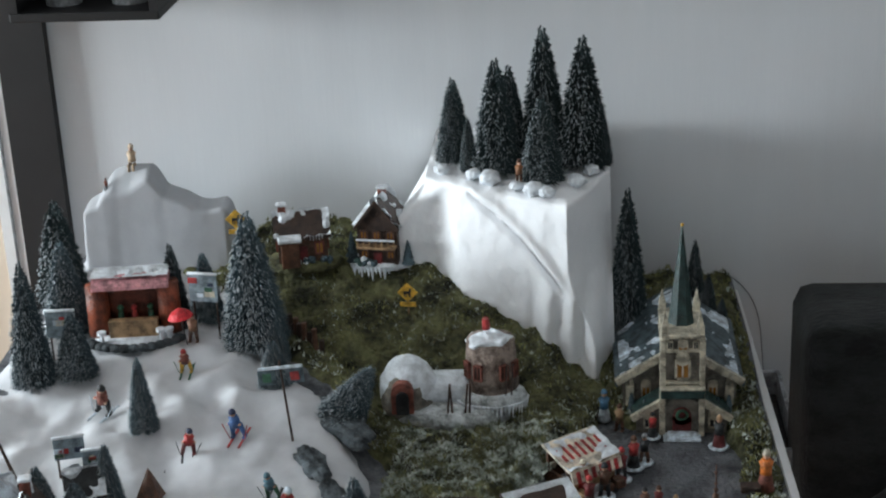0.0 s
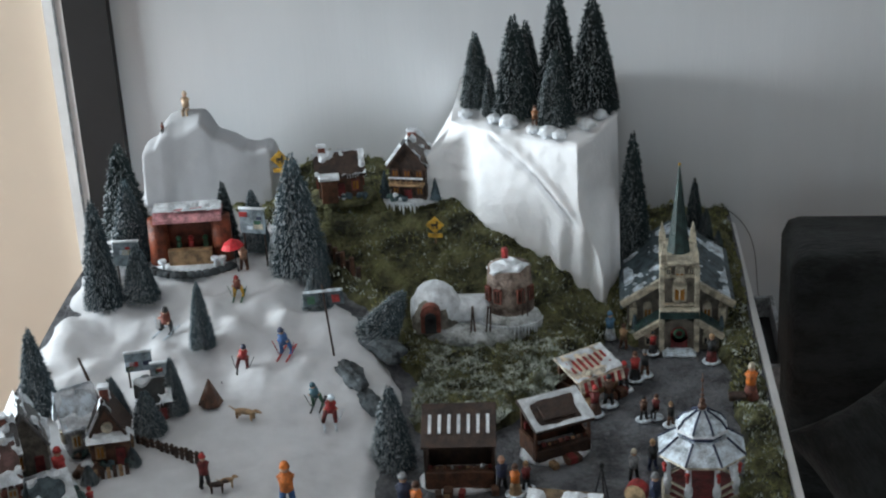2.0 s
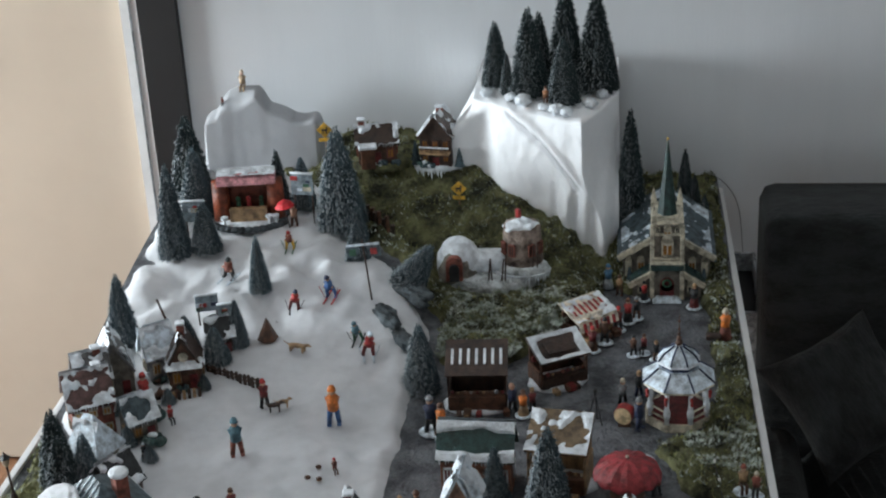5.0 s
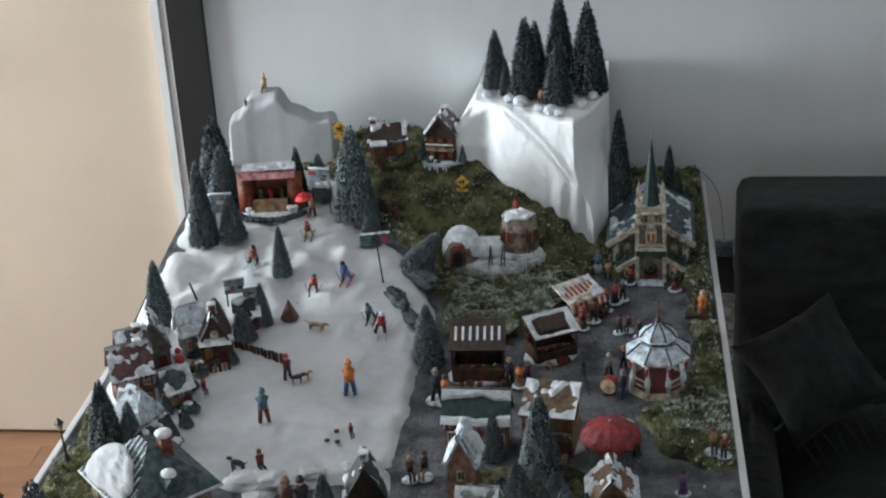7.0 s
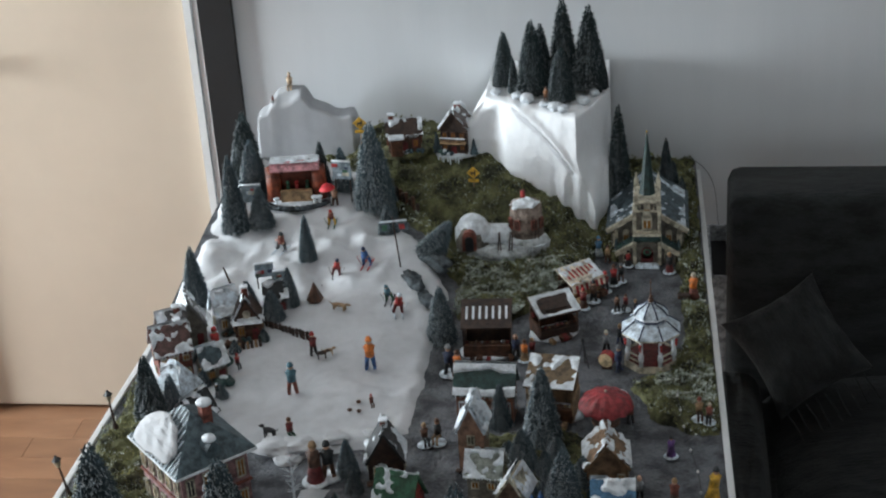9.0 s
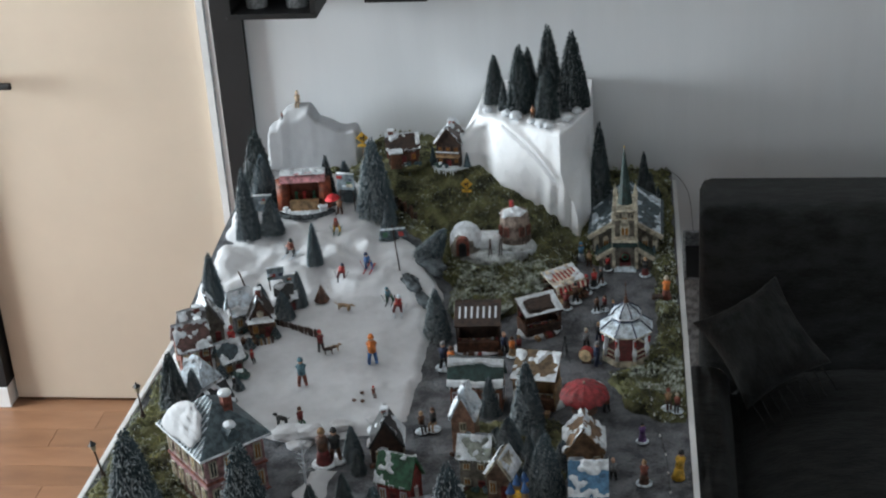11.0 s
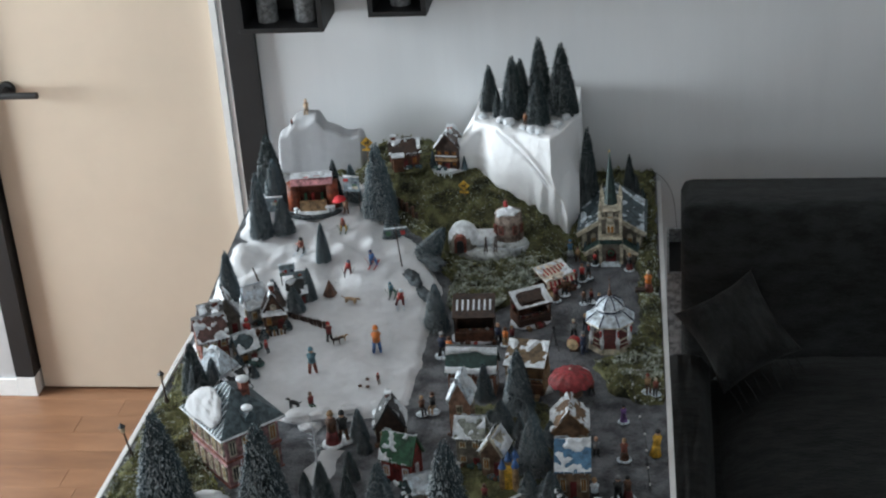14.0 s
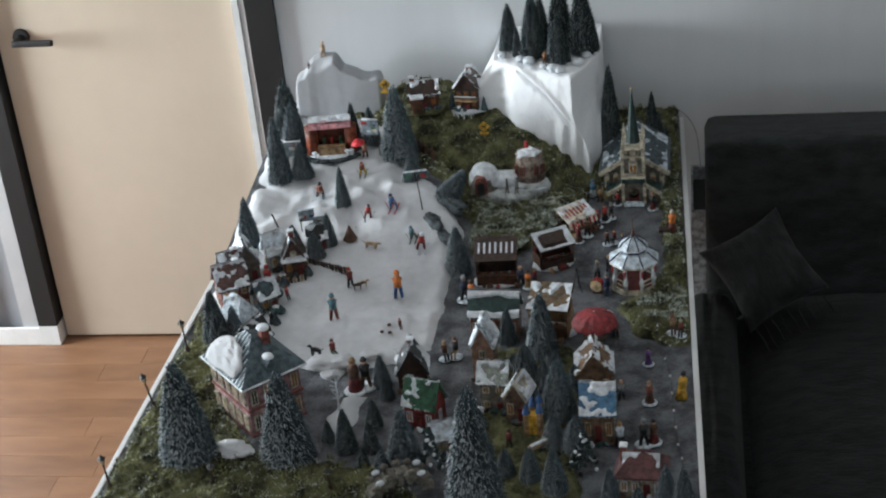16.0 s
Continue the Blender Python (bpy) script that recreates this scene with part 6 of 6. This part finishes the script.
FIGS = (
    (-0.666, -0.989, 0.076, ORANGE, BLUE, ORANGE, 10, "stand", None, "plain figurine in orange jacket and blue trousers on the snow"),
    (-0.801, -1.091, 0.072, TEAL, BRICK, TEAL, 20, "stand", None, "plain figurine in blue coat and red trousers on the snow"),
    (-0.703, -1.366, 0.088, BROWN, DEEPRED, TAN, -20, "skirt", SNOW, "plain figurine in brown coat and long red skirt"),
    (-0.682, -1.352, 0.08, DARK, BROWN, DARK, 15, "stand", SNOW, "plain figurine in dark coat beside a lady"),
    (-0.79, -0.94, 0.056, DEEPRED, DARK, RED, 30, "stand", None, "plain figurine in dark red coat walking dogs"),
    (-0.985, -0.955, 0.066, RED, DEEPRED, RED, -10, "sit", SNOW, "plain seated figurine in red costume"),
    (-0.93, -1.004, 0.036, RED, DARK, RED, 40, "sit", None, "small seated figurine in red"),
    (-0.51, -0.989, 0.07, NAVY, DARK, GREY, 10, "stand", PALE, "plain figurine in navy coat on a snowy base"),
    (-0.492, -0.998, 0.062, ORANGE, BROWN, BROWN, -30, "skirt", PALE, "plain figurine in orange dress on a snowy base"),
    (-0.525, -1.24, 0.05, BROWN, DARK, TAN, 30, "sit", PALE, "plain seated figurine in brown on a snowy base"),
    (-0.502, -1.232, 0.055, DARK, TAN, BROWN, -20, "sit", PALE, "plain seated figurine in dark coat on a snowy base"),
    (-0.207, -0.891, 0.05, GREY, DARK, IVORY, 10, "stand", None, "plain figurine in grey uniform in the street"),
    (-0.181, -0.968, 0.062, NAVY, NAVY, GREY, 60, "stand", None, "plain figurine in navy uniform beside the drum"),
    (-0.181, -0.865, 0.05, DARK, NAVY, TAN, 20, "stand", None, "plain figurine in dark coat by the bandstand"),
    (-0.19, -0.735, 0.042, BROWN, DARK, DARK, 10, "stand", PALE, "plain figurine in brown with an instrument"),
    (-0.172, -0.728, 0.04, DEEPRED, DARK, BROWN, -30, "sit", PALE, "plain seated figurine in dark red"),
    (-0.152, -0.75, 0.04, DARK, BROWN, TAN, 30, "stand", PALE, "plain figurine in dark coat on the street"),
    (-0.081, -1.263, 0.046, PURPLE, PURPLE, DARK, 20, "skirt", PALE, "plain figurine in purple dress on a snowy base"),
    (-0.076, -1.407, 0.056, BRICK, BROWN, TAN, -10, "skirt", PALE, "plain figurine in red-brown dress"),
    (-0.085, -1.553, 0.066, DARK, DARK, GREY, 10, "stand", PALE, "plain figurine in black coat on a snowy base"),
    (-0.066, -1.545, 0.06, BROWN, DEEPRED, DARK, -20, "skirt", PALE, "plain figurine in brown dress beside another"),
    (-0.03, -1.15, 0.05, TAN, BROWN, BRICK, 10, "sit", PALE, "plain seated figurine in tan by the moss"),
    (-0.012, -1.165, 0.045, BRICK, DARK, IVORY, -10, "sit", PALE, "plain seated figurine in red-brown by the moss"),
    (-0.2, -0.613, 0.05, RED, DARK, BROWN, 20, "skirt", PALE, "plain singer figurine in red"),
    (-0.185, -0.6, 0.046, DARK, BROWN, GREY, -10, "stand", PALE, "plain singer figurine in dark coat"),
    (-0.217, -0.645, 0.05, DEEPRED, DARK, RED, 0, "stand", PALE, "plain singer figurine in dark red"),
)
MORE = (
    (-0.171, -0.528, 0.04, RED, DARK, DARK, 30, "skirt", PALE, "plain figurine in red by the church steps"),
    (-0.237, -0.475, 0.052, SKYBLUE, PALE, SKYBLUE, 10, "skirt", None, "plain figurine in pale blue by the white sheet"),
    (-0.216, -0.505, 0.045, TAN, BROWN, BROWN, -20, "stand", None, "plain figurine in tan coat by the church"),
    (-0.082, -0.556, 0.05, DARK, DEEPRED, TAN, 0, "skirt", PALE, "plain figurine in dark dress by the church"),
    (-0.385, -0.92, 0.056, NAVY, DARK, SKIN, 20, "stand", None, "plain figurine in navy coat by the stalls"),
    (-0.366, -0.935, 0.05, ORANGE, TAN, BROWN, -20, "skirt", PALE, "plain figurine in orange dress by the stalls"),
    (-0.352, -0.922, 0.046, DEEPRED, DARK, TAN, 30, "stand", PALE, "plain figurine in dark red by the stalls"),
    (-0.295, -0.775, 0.045, RED, DARK, RED, 0, "stand", PALE, "plain figurine in red by the brown stall"),
    (-0.26, -0.72, 0.05, DEEPRED, BROWN, RED, 10, "skirt", PALE, "plain figurine in dark red by the stall"),
    (-0.24, -0.69, 0.052, BROWN, DARK, DARK, -10, "stand", PALE, "plain figurine in brown coat by the stall"),
    (-0.268, -0.68, 0.05, RED, RED, IVORY, 30, "skirt", PALE, "plain figurine in red dress by the stall"),
    (-0.17, -1.13, 0.05, DEEPRED, DARK, BROWN, 0, "stand", None, "plain figurine in dark red by the parasol"),
    (-0.155, -1.15, 0.05, BRICK, DARK, DARK, 20, "stand", None, "plain figurine in red-brown by the parasol"),
    (-0.225, -1.115, 0.045, NAVY, DARK, DARK, 0, "stand", None, "plain figurine in navy behind the parasol"),
    (-0.135, -1.39, 0.05, GREY, DARK, SKIN, 10, "stand", None, "plain figurine in grey by the cottage"),
    (-0.132, -1.55, 0.06, PALE, DARK, TAN, 10, "skirt", None, "plain figurine in pale dress by the blue cottage"),
    (-0.349, -1.59, 0.045, DEEPRED, DARK, BROWN, 0, "stand", None, "plain figurine in dark red among the shops"),
    (-0.56, -1.75, 0.045, BROWN, DARK, IVORY, 10, "stand", None, "plain figurine in brown on the footbridge", ),
    (-0.945, -1.29, 0.036, DARK, DARK, GREY, 10, "sit", None, "small dark seated figurine in the snow"),
    (-0.948, -1.1, 0.03, DARK, DARK, PALE, 10, "sit", None, "small dark seated figurine by the slope"),
)
for row in FIGS + MORE:
    x, y, h, coat, legs, hat, turn, stance, base, label = row
    figurine(x, y, h, coat, legs, hat, turn, stance, base, label)
for x, y, h, coat, legs, hat, turn, lean, skis, label in (
        (-0.639, -0.797, 0.052, RED, DEEPRED, PALE, 15, 6, PALE, "plain skier figurine in red"),
        (-0.66, -0.76, 0.044, TEAL, GREEN, TEAL, -10, -6, DARK, "plain skier figurine in green-blue"),
        (-0.791, -0.667, 0.045, RED, DEEPRED, NAVY, 10, 8, DARK, "plain skier figurine in red, leaning"),
        (-0.726, -0.639, 0.05, BLUE, BLUE, NAVY, -15, -4, RED, "plain skier figurine in blue, crouching"),
        (-0.828, -0.495, 0.042, BRICK, YELLOW, RED, 0, 0, GREEN, "small skier figurine in red and yellow"),
        (-0.927, -0.581, 0.055, BRICK, DARK, DARK, -25, 14, PALE, "plain skier figurine in red-brown, leaning")):
    figurine(x, y, h, coat, legs, hat, turn, "ski", None, label, lean=lean, skis=skis)
figurine(-0.834, -0.417, 0.05, paint(0.3, 0.16, 0.1), BROWN, BROWN, 0, "stand", None, "plain figurine under a red umbrella on the slope")
umb = thing("toy_umbrella", pose(-0.842, -0.425, top(-0.842, -0.425) + 0.003, 0, -8, 0), "small bright red umbrella held on the slope", "umbrella")
part("shaft", cone(new_bm(), pose(0, 0, 0), 0.001, 0.001, 0.058, 6), DARK, umb)
part("canopy", cone(cone(new_bm(), pose(0, 0, 0.045), 0.019, 0.013, 0.008, 14), pose(0, 0, 0.053), 0.013, 0.002, 0.006, 14), paint(0.62, 0.02, 0.03), umb, "bright red canopy")
figurine(-0.989, -0.1, 0.052, paint(0.45, 0.33, 0.22), paint(0.45, 0.33, 0.22), paint(0.5, 0.4, 0.3), 0, "sit", None, "plain tan figurine on the snow mountain's peak", z=0.992)
figurine(-1.028, -0.128, 0.022, BRICK, DARK, BRICK, 0, "sit", None, "tiny red-brown figurine on the snow mountain", z=0.972)
figurine(-0.356, -0.3, 0.04, paint(0.28, 0.12, 0.05), BROWN, BROWN, 0, "sit", None, "brown plain figurine among the trees on the box", z=BOX_TOP)


def animal(x, y, l, mat, turn, label, name="toy_dog", cat="toy animal", h=None):
    bm = new_bm()
    ball(bm, at(0, 0, 0.5, 0.42, 0.16, 0.17), 2)
    ball(bm, at(0.45, 0, 0.66, 0.15, 0.1, 0.11), 2)
    cone(bm, pose(0.52, 0, 0.63, 0, 100), 0.07, 0.04, 0.14, 8)
    for sx in (-0.28, 0.28):
        for sy in (-0.09, 0.09):
            cone(bm, pose(sx, sy, 0), 0.045, 0.06, 0.45, 7)
    cone(bm, pose(-0.4, 0, 0.52, 0, -50), 0.04, 0.015, 0.3, 7)
    bm.transform(Matrix.Diagonal((l, l, h or l, 1)))
    ob = tagged(link(name, bm, mat, smooth=True), label, cat, "toy animals")
    ob.matrix_world = pose(x, y, top(x, y) + 0.004, 0, 0, turn)


animal(-0.761, -0.796, 0.042, TAN, -18, "tan toy dog lying low on the snow", h=0.022)
animal(-0.77, -0.955, 0.026, DARKWOOD, 10, "dark toy dog led across the snow")
animal(-0.758, -0.945, 0.024, TAN, 20, "tan toy dog led across the snow")
animal(-0.815, -1.235, 0.034, DARK, 160, "dark toy dog pulling a sledge")
figurine(-0.775, -1.24, 0.05, DEEPRED, GREEN, BROWN, 40, "sit", None, "plain seated figurine on a sledge in dark red")
figurine(-0.641, -1.129, 0.03, BRICK, BROWN, RED, 30, "sit", None, "small figurine in red-brown sitting in the snow")
for x, y in ((-0.668, -1.12), (-0.662, -1.15), (-0.68, -1.148)):
    bm = ball(new_bm(), at(0, 0, 0.003, 0.005, 0.004, 0.0035), 2)
    ob = tagged(link("snow_clod", bm, BROWN, smooth=True), "small brown clod on the snow", "clod", "snow clods")
    ob.location = (x, y, top(x, y) + 0.001)
pup = thing("wooden_dog_house", pose(-0.822, -0.752, top(-0.822, -0.752) + 0.002, 0, 0, 30), "small brown pointed wooden hut on the snow", "hut")
part("roof", cone(new_bm(), pose(0, 0, 0.003, 0, 0, 20), 0.019, 0.001, 0.04, 6), BROWN, pup)
part("body", cone(new_bm(), pose(0, 0, 0), 0.015, 0.014, 0.012, 10), DARKWOOD, pup)
dr = thing("bass_drum", pose(-0.205, -0.955, top(-0.205, -0.955)), "red bass drum with a cream skin on the street", "drum")
part("shell", cone(new_bm(), pose(0.004, 0.012, 0.02, 90, 0, -20), 0.0155, 0.0155, 0.016, 22), RED, dr)
part("skin", cone(new_bm(), pose(-0.0015, -0.0035, 0.02, 90, 0, -20), 0.0145, 0.0145, 0.0016, 22), paint(0.6, 0.45, 0.27), dr, "cream drum skin")
part("foot", box(new_bm(), -0.009, -0.004, 0, 0.011, 0.012, 0.006, bevel=0.001), BROWN, dr)
figurine(-0.033, -0.682, 0.062, ORANGE, BRICK, IVORY, 10, "skirt", None, "plain figurine in orange coat by the rim")
bas = thing("barrow", pose(-0.052, -0.69, top(-0.052, -0.69)), "small dark wooden barrow beside the orange figurine", "barrow")
part("tray", box(new_bm(), -0.014, -0.009, 0.005, 0.012, 0.009, 0.014, bevel=0.002), DARKWOOD, bas)
for sy in (-0.01, 0.01):
    part("wheel", cone(new_bm(), pose(0.0, sy, 0.005, 90), 0.0055, 0.0055, 0.002, 14), DARK, bas)
figurine(-0.012, -1.385, 0.068, YELLOW, YELLOW, DARK, 20, "skirt", None, "plain figurine in yellow coat leaning at the rim", lean=6)

# bare white tree
wt = thing("white_branch_tree", pose(-0.725, -1.44, top(-0.725, -1.44)), "thin white bare-branched tree behind the pines", "tree")
part("trunk", cone(new_bm(), pose(0, 0, 0), 0.0025, 0.001, 0.1, 6), SNOW, wt)
rnd = random.Random(12)
for i in range(26):
    z, a, l = rnd.uniform(0.025, 0.095), rnd.uniform(0, 360), rnd.uniform(0.015, 0.035)
    part("branch", cone(new_bm(), pose(0, 0, z, 0, 0, a) @ pose(0, 0, 0, 0, 55, 0), 0.0009, 0.0004, l * (1.1 - z * 5), 4), SNOW, wt)
# berry-white bush in the front shops
for x, y, hh in ((-0.2, -1.63, 0.085), (-0.498, -1.64, 0.1)):
    bu = thing("snowy_bush", pose(x, y, top(x, y)), "dark bush speckled with white snow blobs", "bush", "snowy bushes")
    bm, bm2 = new_bm(), new_bm()
    rnd = random.Random(int(-x * 1000))
    for i in range(60):
        u = rnd.random()
        r = (1 - u) * 0.028
        a = rnd.uniform(0, 6.283)
        p = (r * math.cos(a), r * math.sin(a), 0.006 + u * hh)
        ball(bm if i % 3 else bm2, at(*p, rnd.uniform(0.004, 0.007) if i % 3 else 0.0042), 1)
    tagged(part("leaves", bm, PINE, bu), kind="stuff")
    tagged(part("snow_blobs", bm2, SNOW, bu, "white snow blobs"), kind="stuff")

# lamp cable behind the church
cu = bpy.data.curves.new("cable", "CURVE")
cu.dimensions, cu.bevel_depth = "3D", 0.001
sp = cu.splines.new("BEZIER")
sp.bezier_points.add(2)
for q, co in zip(sp.bezier_points, ((-0.09, -0.03, 0.77), (-0.015, -0.018, 0.765), (0.05, -0.02, 0.55))):
    q.co, q.handle_left_type, q.handle_right_type = co, "AUTO", "AUTO"
cu.materials.append(GREY)
tagged(new("cable", cu), "thin dark cable hanging behind the tray", "cable")

# light chain along the street
chain = thing("light_chain", pose(0, 0, 0), "thin dark cable with small white bulbs along the street", "light chain")
cu = bpy.data.curves.new("wire", "CURVE")
cu.dimensions, cu.bevel_depth = "3D", 0.0008
sp = cu.splines.new("BEZIER")
run = ((-0.069, -1.1), (-0.058, -1.174), (-0.035, -1.308), (-0.027, -1.434), (-0.018, -1.551), (-0.004, -1.643))
sp.bezier_points.add(len(run) - 1)
for q, (x, y) in zip(sp.bezier_points, run):
    q.co, q.handle_left_type, q.handle_right_type = (x, y, top(x, y) + 0.0015), "AUTO", "AUTO"
cu.materials.append(DARK)
wire = new("wire", cu)
wire.parent = chain
for (x0, y0), (x1, y1) in zip(run, run[1:]):
    for k in (0.0, 0.5):
        x, y = x0 + (x1 - x0) * k, y0 + (y1 - y0) * k
        part("bulb", ball(new_bm(), at(x, y, top(x, y) + 0.004, 0.0024, 0.0024, 0.0034), 2), WHITE, chain, "small white bulb")

# ---- floor boards ----
rnd = random.Random(21)
floor = bpy.data.objects["floor"]
shapes = {}
for i in range(22):
    y = 0.55 - i * 0.0962
    x = -2.9 - rnd.uniform(0, 0.4)
    while x < -0.95:
        l = rnd.choice((0.42, 0.56, 0.7, 0.84))
        if l not in shapes:
            bm = box(new_bm(), 0, 0, 0, l - 0.0012, 0.0952, 0.009, bevel=0.0005)
            me = bpy.data.meshes.new("plank")
            bm.to_mesh(me)
            bm.free()
            me.materials.append(LAMINATE)
            shapes[l] = me
        if x > -2.95:
            p = new("plank", shapes[l])
            p.location, p.parent = (x, y, -0.0105), floor
        x += l
